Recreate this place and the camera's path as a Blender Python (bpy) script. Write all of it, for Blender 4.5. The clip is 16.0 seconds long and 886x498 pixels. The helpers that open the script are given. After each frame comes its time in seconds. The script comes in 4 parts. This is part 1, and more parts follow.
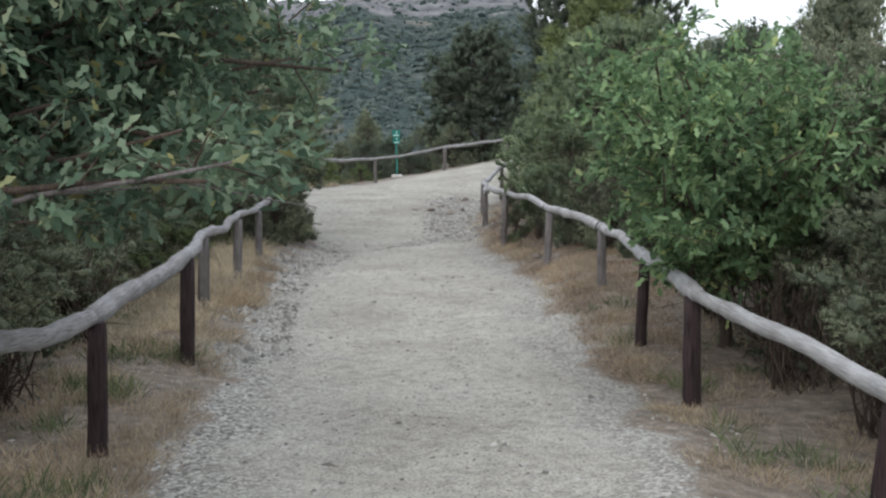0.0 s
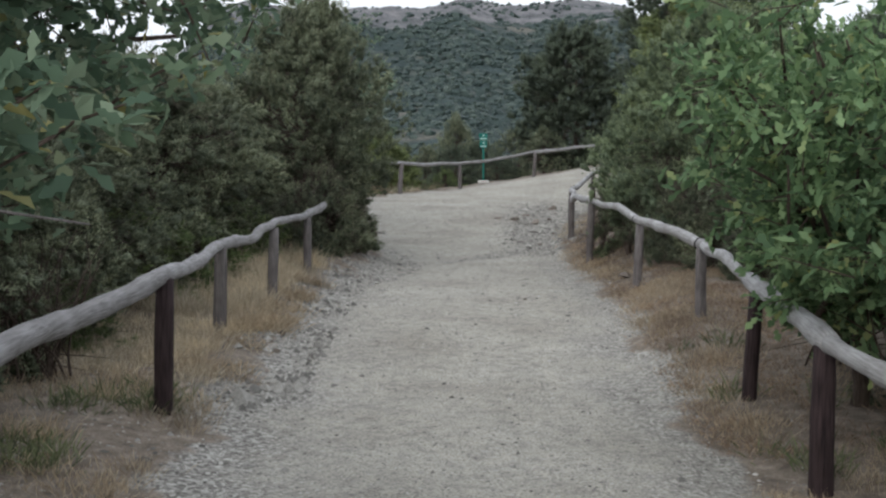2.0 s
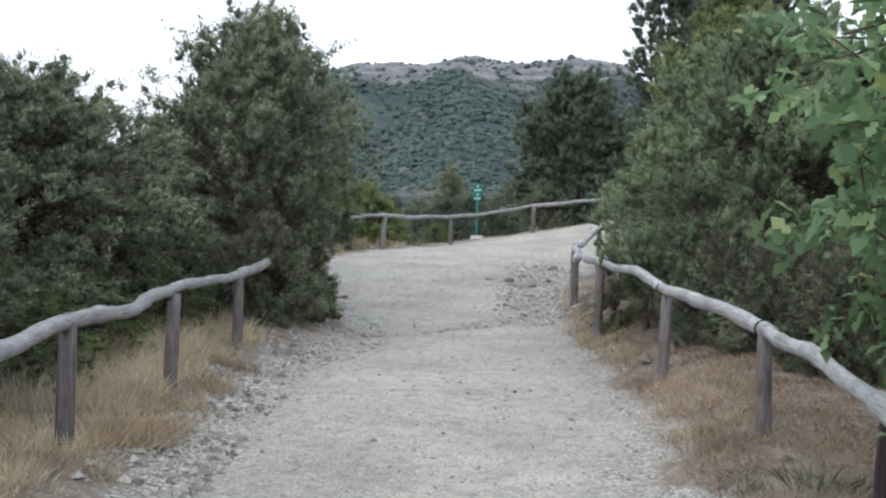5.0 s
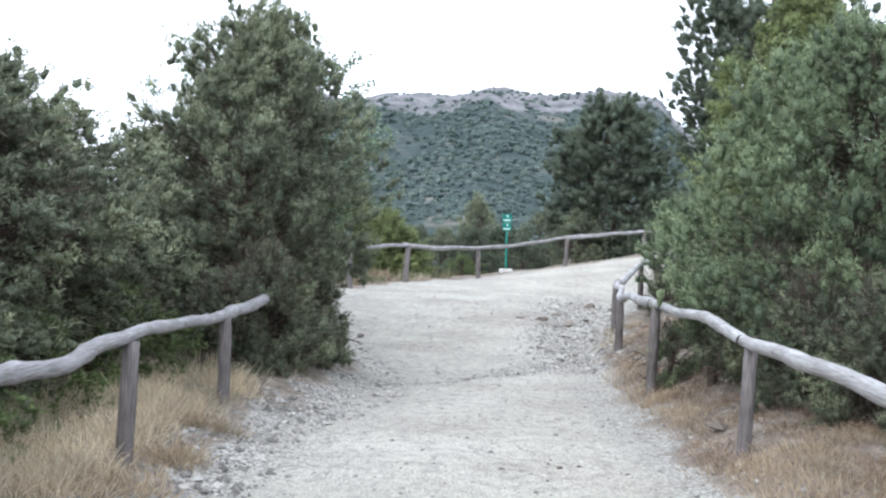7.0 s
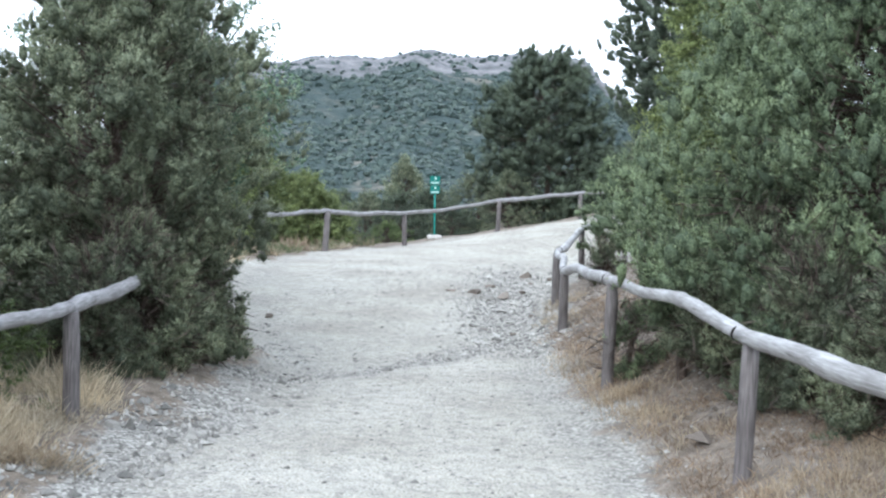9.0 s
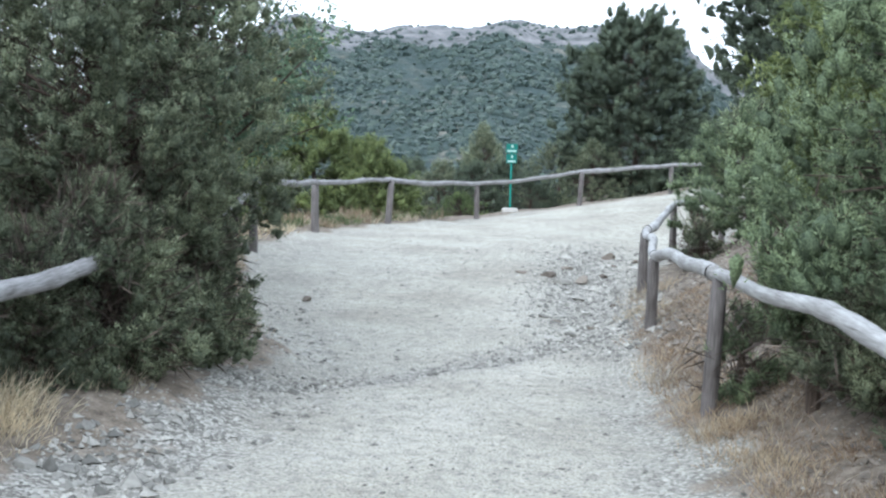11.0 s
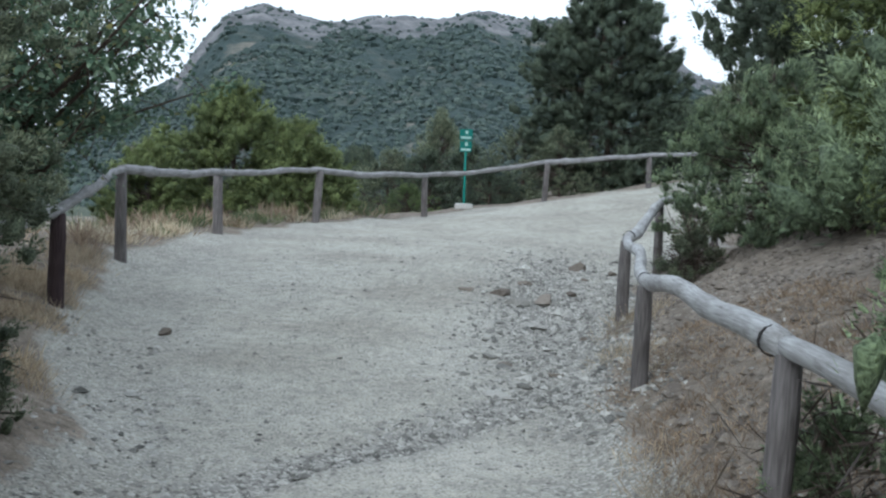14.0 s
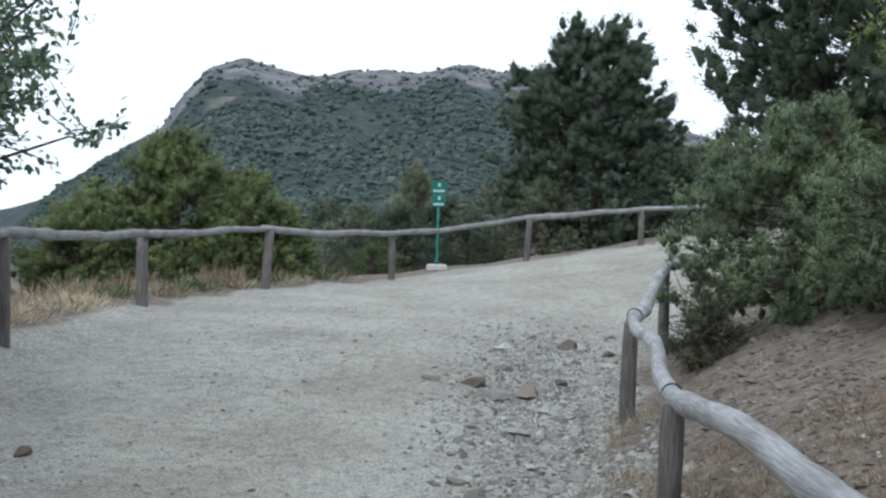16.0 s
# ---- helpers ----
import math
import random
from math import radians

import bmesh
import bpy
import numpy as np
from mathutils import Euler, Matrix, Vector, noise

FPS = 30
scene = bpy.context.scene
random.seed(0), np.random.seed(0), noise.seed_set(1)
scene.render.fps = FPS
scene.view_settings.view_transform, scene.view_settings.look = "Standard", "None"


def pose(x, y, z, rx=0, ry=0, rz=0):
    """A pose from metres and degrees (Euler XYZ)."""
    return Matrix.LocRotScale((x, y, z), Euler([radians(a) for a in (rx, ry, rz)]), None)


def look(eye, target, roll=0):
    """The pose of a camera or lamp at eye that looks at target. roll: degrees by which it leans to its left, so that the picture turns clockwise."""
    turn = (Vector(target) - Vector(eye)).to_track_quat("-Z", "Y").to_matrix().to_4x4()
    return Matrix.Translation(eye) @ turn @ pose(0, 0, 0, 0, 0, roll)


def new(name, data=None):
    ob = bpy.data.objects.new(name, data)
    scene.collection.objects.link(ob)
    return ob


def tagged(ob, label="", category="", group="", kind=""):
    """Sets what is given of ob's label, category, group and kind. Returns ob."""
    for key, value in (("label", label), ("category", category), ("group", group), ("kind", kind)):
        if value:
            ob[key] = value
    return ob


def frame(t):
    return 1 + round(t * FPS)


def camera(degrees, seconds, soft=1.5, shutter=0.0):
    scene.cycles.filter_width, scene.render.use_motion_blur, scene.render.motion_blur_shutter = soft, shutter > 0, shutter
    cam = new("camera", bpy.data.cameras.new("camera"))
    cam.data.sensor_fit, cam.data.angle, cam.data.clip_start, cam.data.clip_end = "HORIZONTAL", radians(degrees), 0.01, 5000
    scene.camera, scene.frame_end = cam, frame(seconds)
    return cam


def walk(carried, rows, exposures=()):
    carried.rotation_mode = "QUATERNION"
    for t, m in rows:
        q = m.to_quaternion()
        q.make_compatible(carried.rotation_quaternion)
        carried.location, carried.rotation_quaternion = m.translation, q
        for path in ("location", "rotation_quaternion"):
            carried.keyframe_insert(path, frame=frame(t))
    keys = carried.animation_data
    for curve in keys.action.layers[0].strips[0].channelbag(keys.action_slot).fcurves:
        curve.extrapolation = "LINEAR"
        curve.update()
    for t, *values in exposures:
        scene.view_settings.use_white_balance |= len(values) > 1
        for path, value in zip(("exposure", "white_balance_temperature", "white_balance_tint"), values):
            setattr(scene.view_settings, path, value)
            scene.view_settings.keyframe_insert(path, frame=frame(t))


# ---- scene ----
cam = camera(40.5, 16.0, soft=2.3)
PATH = [
    (0, (0.088, -1.267, 1.393), (0.082, 0.722, 1.187), 0.21),
    (0.5, (0.164, -0.752, 1.318), (0.153, 1.240, 1.141), 0.51),
    (1, (0.224, -0.186, 1.302), (0.161, 1.810, 1.184), 0.98),
    (1.5, (0.243, 0.355, 1.300), (0.225, 2.350, 1.163), -0.98),
    (2, (0.379, 0.911, 1.273), (0.210, 2.895, 1.077), 0.81),
    (2.5, (0.418, 1.469, 1.252), (0.240, 3.446, 1.013), 0.13),
    (3, (0.487, 1.960, 1.246), (0.315, 3.949, 1.133), 1.12),
    (3.2, (0.505, 2.181, 1.267), (0.318, 4.168, 1.137), 1.14),
    (5.3, (0.394, 4.419, 1.116), (0.223, 6.409, 1.014), 1.71),
    (5.5, (0.396, 4.564, 1.173), (0.165, 6.548, 1.062), 1.49),
    (6, (0.340, 5.158, 1.085), (0.116, 7.143, 0.983), 1.58),
    (6.5, (0.232, 5.604, 1.072), (0.079, 7.597, 1.001), 1.19),
    (7, (0.199, 6.148, 1.080), (-0.017, 8.135, 1.026), 2.47),
    (7.5, (0.176, 6.660, 1.078), (0.015, 8.651, 0.986), 2.40),
    (8, (0.162, 7.134, 1.080), (0.065, 9.131, 1.006), 3.72),
    (8.5, (0.172, 7.692, 1.013), (0.061, 9.687, 0.922), 2.64),
    (9, (0.109, 8.208, 1.062), (0.012, 10.203, 0.952), 1.82),
    (9.2, (0.197, 8.494, 1.054), (0.040, 10.487, 0.972), 2.70),
    (11.3, (0.187, 10.810, 0.976), (-0.048, 12.789, 0.805), 2.70),
    (11.5, (0.170, 11.051, 0.966), (-0.040, 13.033, 0.792), 3.27),
    (12, (0.204, 11.692, 0.963), (-0.188, 13.644, 0.765), 4.10),
    (12.5, (0.231, 12.307, 0.998), (-0.065, 14.274, 0.790), 3.38),
    (13, (0.247, 12.955, 0.943), (-0.026, 14.928, 0.757), 3.15),
    (13.5, (0.220, 13.549, 0.907), (-0.090, 15.513, 0.687), 0.49),
    (14, (0.238, 14.067, 0.910), (0.055, 16.050, 0.737), 3.03),
    (14.5, (0.187, 14.687, 0.936), (0.012, 16.670, 0.735), 1.52),
    (15, (0.156, 15.246, 0.926), (0.050, 17.233, 0.718), 1.33),
    (15.5, (0.215, 15.785, 0.918), (0.095, 17.776, 0.777), 1.25),
    (16, (0.209, 16.420, 0.938), (0.050, 18.411, 0.854), 2.70),
]
EXPOSURES = [(0.0, 0.55, 6200, 10), (0.5, 0.36, 6200, 10), (1.5, 0.22, 6250, 10), (3.0, 0.42, 6250, 10), (5.5, 0.86, 5950, 11), (7.0, 1.32, 5850, 11), (8.2, 1.46, 5780, 9), (9.0, 1.34, 5700, 8), (11.5, 1.2, 5660, 5), (12.5, 0.84, 5680, 4), (14.0, 0.5, 5650, 4), (14.6, 0.3, 5700, 4), (15.5, 0.18, 5760, 5), (16.0, 0.42, 5800, 6)]
walk(cam, [(t, look(eye, target, roll)) for t, eye, target, roll in PATH], EXPOSURES)

# ---- world and light: a white evening sky, sun low behind thin cloud ----
SUN_EL, SUN_AZ = radians(32), radians(200)
world = bpy.data.worlds.new("sky")
scene.world = world
world.use_nodes = True
wn, wl = world.node_tree.nodes, world.node_tree.links
sky = wn.new("ShaderNodeTexSky")
sky.sky_type, sky.sun_disc, sky.sun_elevation, sky.sun_rotation = "NISHITA", False, SUN_EL, SUN_AZ
sky.air_density, sky.dust_density, sky.ozone_density = 1.0, 6.0, 1.0
veil = wn.new("ShaderNodeHueSaturation")
veil.inputs["Saturation"].default_value = 0.22
wl.new(sky.outputs[0], veil.inputs["Color"])
cloud = wn.new("ShaderNodeMix")
cloud.data_type = "RGBA"
cloud.inputs[0].default_value = 0.85
cloud.inputs[7].default_value = (6.5, 6.75, 7.1, 1)
wl.new(veil.outputs[0], cloud.inputs[6])
wl.new(cloud.outputs[2], wn["Background"].inputs[0])
wn["Background"].inputs[1].default_value = 0.15
sun = new("sun", bpy.data.lights.new("sun", "SUN"))
sun.data.energy, sun.data.angle, sun.data.color = 0.6, radians(40), (1.0, 0.96, 0.9)
sun.matrix_world = look((0, 0, 50), (50 * math.sin(SUN_AZ) * -1, 50 * math.cos(SUN_AZ) * -1, 50 - 50 * math.tan(SUN_EL)))

rng = np.random.default_rng(7)


# ---- materials ----
def material(name, rough=0.9):
    m = bpy.data.materials.new(name)
    m.use_nodes = True
    m.node_tree.nodes["Principled BSDF"].inputs["Roughness"].default_value = rough
    m.node_tree.nodes["Principled BSDF"].inputs["Specular IOR Level"].default_value = 0.2
    return m, m.node_tree.nodes, m.node_tree.links, m.node_tree.nodes["Principled BSDF"]


def tex_noise(n, l, scale, detail=4, coords=None, stretch=None):
    t = n.new("ShaderNodeTexNoise")
    t.inputs["Scale"].default_value, t.inputs["Detail"].default_value = scale, detail
    if coords is None:
        coords = n.new("ShaderNodeTexCoord").outputs["Object"]
    if stretch:
        mp = n.new("ShaderNodeMapping")
        mp.inputs["Scale"].default_value = stretch
        l.new(coords, mp.inputs[0])
        coords = mp.outputs[0]
    l.new(coords, t.inputs["Vector"])
    return t.outputs["Fac"]


def ramp(n, l, fac, stops):
    r = n.new("ShaderNodeValToRGB")
    e = r.color_ramp.elements
    while len(e) < len(stops):
        e.new(0.5)
    for k, (p, c) in enumerate(stops):
        e[k].position, e[k].color = p, (*c, 1) if len(c) == 3 else c
    l.new(fac, r.inputs[0])
    return r.outputs[0]


def mixed(n, l, fac, a, b, blend="MIX"):
    x = n.new("ShaderNodeMix")
    x.data_type, x.blend_type = "RGBA", blend
    for sock, v in ((0, fac), (6, a), (7, b)):
        if hasattr(v, "links"):
            l.new(v, x.inputs[sock])
        else:
            x.inputs[sock].default_value = v if sock == 0 else (*v, 1)
    return x.outputs[2]


def bumped(n, l, bsdf, height, strength=0.4, distance=0.01):
    b = n.new("ShaderNodeBump")
    b.inputs["Strength"].default_value, b.inputs["Distance"].default_value = strength, distance
    l.new(height, b.inputs["Height"])
    l.new(b.outputs[0], bsdf.inputs["Normal"])


def math_node(n, l, op, a, b):
    x = n.new("ShaderNodeMath")
    x.operation = op
    for k, v in enumerate((a, b)):
        if hasattr(v, "links"):
            l.new(v, x.inputs[k])
        else:
            x.inputs[k].default_value = v
    return x.outputs[0]


def attribute(n, name):
    x = n.new("ShaderNodeAttribute")
    x.attribute_name = name
    return x.outputs["Fac"]


def ground_material():
    m, n, l, b = material("dirt_path_and_soil", 0.95)
    fine, mid, big = tex_noise(n, l, 60, 6), tex_noise(n, l, 9, 5), tex_noise(n, l, 0.9, 4)
    vor = n.new("ShaderNodeTexVoronoi")
    vor.inputs["Scale"].default_value = 46
    l.new(n.new("ShaderNodeTexCoord").outputs["Object"], vor.inputs["Vector"])
    dust = ramp(n, l, big, [(0.3, (0.31, 0.29, 0.25)), (0.5, (0.378, 0.36, 0.314)), (0.72, (0.43, 0.412, 0.364))])
    dust = mixed(n, l, 0.8, dust, ramp(n, l, mid, [(0.32, (0.72, 0.72, 0.72)), (0.5, (1, 1, 1)), (0.68, (1.12, 1.11, 1.09))]), "MULTIPLY")
    dust = mixed(n, l, 0.85, dust, ramp(n, l, fine, [(0.32, (0.4, 0.39, 0.38)), (0.46, (0.97, 0.97, 0.97)), (0.66, (1.34, 1.33, 1.32))]), "MULTIPLY")
    grit = ramp(n, l, vor.outputs["Color"], [(0.2, (0.1, 0.094, 0.086)), (0.5, (0.25, 0.238, 0.218)), (0.85, (0.52, 0.5, 0.465))])
    soil = ramp(n, l, mid, [(0.3, (0.13, 0.106, 0.085)), (0.55, (0.23, 0.193, 0.157)), (0.75, (0.33, 0.288, 0.24))])
    soil = mixed(n, l, 0.6, soil, ramp(n, l, fine, [(0.3, (0.55, 0.55, 0.55)), (0.7, (1.3, 1.28, 1.25))]), "MULTIPLY")
    peb = n.new("ShaderNodeTexVoronoi")
    peb.inputs["Scale"].default_value = 34
    l.new(n.new("ShaderNodeTexCoord").outputs["Object"], peb.inputs["Vector"])
    spot = math_node(n, l, "MULTIPLY", ramp(n, l, peb.outputs["Distance"], [(0.2, (1, 1, 1)), (0.34, (0, 0, 0))]), ramp(n, l, peb.outputs["Color"], [(0.4, (0, 0, 0)), (0.46, (0.9, 0.9, 0.9))]))
    dust = mixed(n, l, spot, dust, grit)
    c = mixed(n, l, attribute(n, "gravel"), dust, grit)
    edge = math_node(n, l, "ADD", attribute(n, "soil"), math_node(n, l, "MULTIPLY", math_node(n, l, "SUBTRACT", mid, 0.5), 0.9))
    c = mixed(n, l, ramp(n, l, edge, [(0.35, (0, 0, 0)), (0.65, (1, 1, 1))]), c, soil)
    c = mixed(n, l, attribute(n, "wild"), c, ramp(n, l, tex_noise(n, l, 0.12, 5), [(0.35, (0.05, 0.065, 0.05)), (0.6, (0.085, 0.095, 0.065)), (0.75, (0.2, 0.175, 0.13))]))
    l.new(c, b.inputs["Base Color"])
    h = math_node(n, l, "ADD", math_node(n, l, "MULTIPLY", fine, 0.9), math_node(n, l, "MULTIPLY", mid, 1.5))
    h = math_node(n, l, "ADD", h, math_node(n, l, "MULTIPLY", vor.outputs["Distance"], -0.6))
    bumped(n, l, b, h, 0.8, 0.016)
    return m


def wood_material(name, dark, light, axis):
    m, n, l, b = material(name, 0.85)
    st = (2, 30, 30) if axis == "x" else (30, 30, 2)
    grain = tex_noise(n, l, 3.0, 6, stretch=st)
    patch = tex_noise(n, l, 5.0, 4)
    crack = tex_noise(n, l, 1.1, 3, stretch=st)
    c = ramp(n, l, grain, [(0.3, dark), (0.7, light)])
    c = mixed(n, l, 0.7, c, ramp(n, l, patch, [(0.3, (0.6, 0.58, 0.56)), (0.65, (1.1, 1.1, 1.1))]), "MULTIPLY")
    c = mixed(n, l, 0.7, c, ramp(n, l, crack, [(0.27, (0.25, 0.22, 0.2)), (0.32, (1, 1, 1))]), "MULTIPLY")
    info = n.new("ShaderNodeObjectInfo")
    c = mixed(n, l, 0.5, c, ramp(n, l, info.outputs["Random"], [(0, (0.75, 0.73, 0.72)), (1, (1.1, 1.1, 1.12))]), "MULTIPLY")
    l.new(c, b.inputs["Base Color"])
    bumped(n, l, b, math_node(n, l, "ADD", grain, crack), 0.6, 0.012)
    return m


def leaf_material(name, dark, mid, light, through_light=0.25, hue=None, toned=False):
    m, n, l, b = material(name, 0.6)
    geo = n.new("ShaderNodeNewGeometry")
    fac = geo.outputs["Random Per Island"]
    # tone brings painted shade and top light, besides random variety and paler tips
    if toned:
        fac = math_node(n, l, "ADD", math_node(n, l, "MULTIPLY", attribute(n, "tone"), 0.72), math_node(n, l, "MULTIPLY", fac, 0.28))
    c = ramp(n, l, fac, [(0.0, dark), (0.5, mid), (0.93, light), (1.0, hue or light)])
    big = tex_noise(n, l, 1.6, 3)
    c = mixed(n, l, 0.8, c, ramp(n, l, big, [(0.3, (0.66, 0.69, 0.71)), (0.7, (1.26, 1.25, 1.14))]), "MULTIPLY")
    if toned:
        needle = tex_noise(n, l, 70, 3)
        c = mixed(n, l, 0.9, c, ramp(n, l, needle, [(0.36, (0.45, 0.47, 0.45)), (0.5, (1, 1, 1)), (0.66, (1.4, 1.4, 1.35))]), "MULTIPLY")
        bumped(n, l, b, needle, 0.9, 0.03)
    l.new(c, b.inputs["Base Color"])
    tr = n.new("ShaderNodeBsdfTranslucent")
    l.new(c, tr.inputs["Color"])
    mx = n.new("ShaderNodeMixShader")
    mx.inputs[0].default_value = through_light
    l.new(b.outputs[0], mx.inputs[1])
    l.new(tr.outputs[0], mx.inputs[2])
    l.new(mx.outputs[0], n["Material Output"].inputs["Surface"])
    return m


def stone_material(name, a, c2):
    m, n, l, b = material(name, 0.9)
    geo = n.new("ShaderNodeNewGeometry")
    info = n.new("ShaderNodeObjectInfo")
    r = math_node(n, l, "FRACT", math_node(n, l, "ADD", geo.outputs["Random Per Island"], info.outputs["Random"]), 0)
    c = ramp(n, l, r, [(0, a), (1, c2)])
    f = tex_noise(n, l, 40, 5)
    c = mixed(n, l, 0.6, c, ramp(n, l, f, [(0.3, (0.7, 0.7, 0.7)), (0.7, (1.2, 1.2, 1.2))]), "MULTIPLY")
    l.new(c, b.inputs["Base Color"])
    bumped(n, l, b, f, 0.5, 0.01)
    return m


def plain_material(name, color, rough=0.6, scale=12):
    m, n, l, b = material(name, rough)
    f = tex_noise(n, l, scale, 4)
    c = mixed(n, l, 0.5, color, ramp(n, l, f, [(0.3, (0.75, 0.75, 0.75)), (0.7, (1.15, 1.15, 1.15))]), "MULTIPLY")
    l.new(c, b.inputs["Base Color"])
    return m


def hill_material():
    m, n, l, b = material("hillside", 0.95)
    big, mid, fine, bare = tex_noise(n, l, 0.018, 5), tex_noise(n, l, 0.09, 6), tex_noise(n, l, 0.4, 4), tex_noise(n, l, 0.04, 3)
    # scrub tints lean to blue: distance haze painted into the base colour
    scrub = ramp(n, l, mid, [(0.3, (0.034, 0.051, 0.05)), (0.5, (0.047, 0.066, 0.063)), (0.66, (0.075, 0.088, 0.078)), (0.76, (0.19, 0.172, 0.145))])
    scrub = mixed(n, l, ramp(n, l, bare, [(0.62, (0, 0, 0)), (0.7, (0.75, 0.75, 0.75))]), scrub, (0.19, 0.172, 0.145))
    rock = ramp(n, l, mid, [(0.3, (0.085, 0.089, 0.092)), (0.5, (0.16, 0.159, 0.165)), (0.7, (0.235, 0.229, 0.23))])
    f = math_node(n, l, "ADD", attribute(n, "rock"), math_node(n, l, "MULTIPLY", math_node(n, l, "SUBTRACT", big, 0.5), 1.6))
    c = mixed(n, l, ramp(n, l, f, [(0.42, (0, 0, 0)), (0.6, (1, 1, 1))]), scrub, rock)
    c = mixed(n, l, 0.6, c, ramp(n, l, fine, [(0.3, (0.6, 0.6, 0.6)), (0.7, (1.3, 1.3, 1.3))]), "MULTIPLY")
    l.new(c, b.inputs["Base Color"])
    bumped(n, l, b, math_node(n, l, "ADD", mid, math_node(n, l, "MULTIPLY", fine, 0.5)), 0.8, 5.0)
    return m


GROUND = ground_material()
RAIL = wood_material("weathered_grey_log", (0.20, 0.195, 0.195), (0.37, 0.365, 0.37), "x")
RAIL_PALE = wood_material("pale_peeled_log", (0.30, 0.295, 0.29), (0.50, 0.50, 0.505), "x")
POST = wood_material("weathered_post_wood", (0.10, 0.09, 0.088), (0.23, 0.21, 0.205), "z")
POST_DARK = wood_material("dark_stained_post_wood", (0.022, 0.015, 0.017), (0.075, 0.052, 0.052), "z")
BARK = wood_material("bark", (0.045, 0.033, 0.026), (0.13, 0.10, 0.08), "z")
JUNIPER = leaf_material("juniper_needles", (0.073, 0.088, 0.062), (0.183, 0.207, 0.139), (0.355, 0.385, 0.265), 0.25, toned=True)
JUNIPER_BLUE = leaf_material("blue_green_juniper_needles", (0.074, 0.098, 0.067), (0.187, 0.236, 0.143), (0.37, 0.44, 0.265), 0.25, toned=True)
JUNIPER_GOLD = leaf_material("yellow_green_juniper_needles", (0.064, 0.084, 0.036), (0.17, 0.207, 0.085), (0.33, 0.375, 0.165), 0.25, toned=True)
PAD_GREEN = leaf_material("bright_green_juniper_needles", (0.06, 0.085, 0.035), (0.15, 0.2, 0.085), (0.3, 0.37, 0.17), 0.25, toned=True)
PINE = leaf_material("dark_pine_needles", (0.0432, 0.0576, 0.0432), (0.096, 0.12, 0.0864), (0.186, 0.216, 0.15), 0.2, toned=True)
OAK = leaf_material("oak_leaves", (0.085, 0.145, 0.075), (0.16, 0.25, 0.125), (0.27, 0.375, 0.195), 0.4, (0.34, 0.37, 0.15))
OAK_GREY = leaf_material("grey_green_oak_leaves", (0.07, 0.115, 0.08), (0.135, 0.2, 0.13), (0.235, 0.3, 0.21), 0.35, (0.3, 0.27, 0.1))
DEAD = leaf_material("dead_brown_twigs", (0.045, 0.035, 0.03), (0.085, 0.065, 0.055), (0.14, 0.11, 0.09), 0.1)
STRAW = leaf_material("dry_grass", (0.4, 0.33, 0.245), (0.62, 0.53, 0.4), (0.76, 0.67, 0.53), 0.5)
STRAW_TAN = leaf_material("short_tan_grass", (0.26, 0.2, 0.145), (0.45, 0.36, 0.262), (0.58, 0.485, 0.37), 0.5)
STRAW_RED = leaf_material("russet_dry_weeds", (0.19, 0.135, 0.098), (0.33, 0.245, 0.18), (0.45, 0.35, 0.265), 0.5)
WEED = leaf_material("green_weeds", (0.07, 0.09, 0.045), (0.14, 0.165, 0.085), (0.20, 0.225, 0.125), 0.3)
STONE = stone_material("pale_limestone", (0.11, 0.104, 0.095), (0.5, 0.48, 0.44))
STONE_PALE = stone_material("pale_broken_limestone", (0.14, 0.134, 0.123), (0.46, 0.442, 0.405))
STONE_DARK = stone_material("brown_stone", (0.12, 0.10, 0.085), (0.26, 0.225, 0.19))
GREEN_PAINT = plain_material("green_sign_paint", (0.012, 0.14, 0.115), 0.5)
GREEN_POLE = plain_material("green_pole_paint", (0.02, 0.20, 0.16), 0.5)
LETTER = plain_material("white_lettering", (0.34, 0.5, 0.45), 0.5)
CONCRETE = plain_material("pale_concrete", (0.55, 0.53, 0.50), 0.9, 30)
WIRE = plain_material("dark_rusted_wire", (0.03, 0.026, 0.026), 0.7, 60)
HILL = hill_material()
# blue-grey cast of distant haze is mixed into this green
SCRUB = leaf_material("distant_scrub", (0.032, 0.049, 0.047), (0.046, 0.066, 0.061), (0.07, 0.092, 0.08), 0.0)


# ---- mesh helpers ----
def empty(name, label, category, place=(0, 0, 0), group=""):
    e = new(name)
    e.location = place
    return tagged(e, label, category, group)


def mesh_from(name, verts, faces, mat, smooth=False):
    me = bpy.data.meshes.new(name)
    me.from_pydata([tuple(v) for v in verts], [], faces)
    me.materials.append(mat)
    if smooth:
        me.polygons.foreach_set("use_smooth", [True] * len(me.polygons))
    me.update()
    return me


def polys(name, verts, size, mat):
    """A mesh of equal faces: every `size` vertices in turn make one face."""
    verts = np.asarray(verts, dtype=np.float32).reshape(-1, 3)
    k = len(verts) // size
    me = bpy.data.meshes.new(name)
    me.vertices.add(len(verts))
    me.vertices.foreach_set("co", verts.ravel())
    me.loops.add(len(verts))
    me.loops.foreach_set("vertex_index", np.arange(len(verts), dtype=np.int32))
    me.polygons.add(k)
    me.polygons.foreach_set("loop_start", np.arange(k, dtype=np.int32) * size)
    me.materials.append(mat)
    me.update(calc_edges=True)
    return me


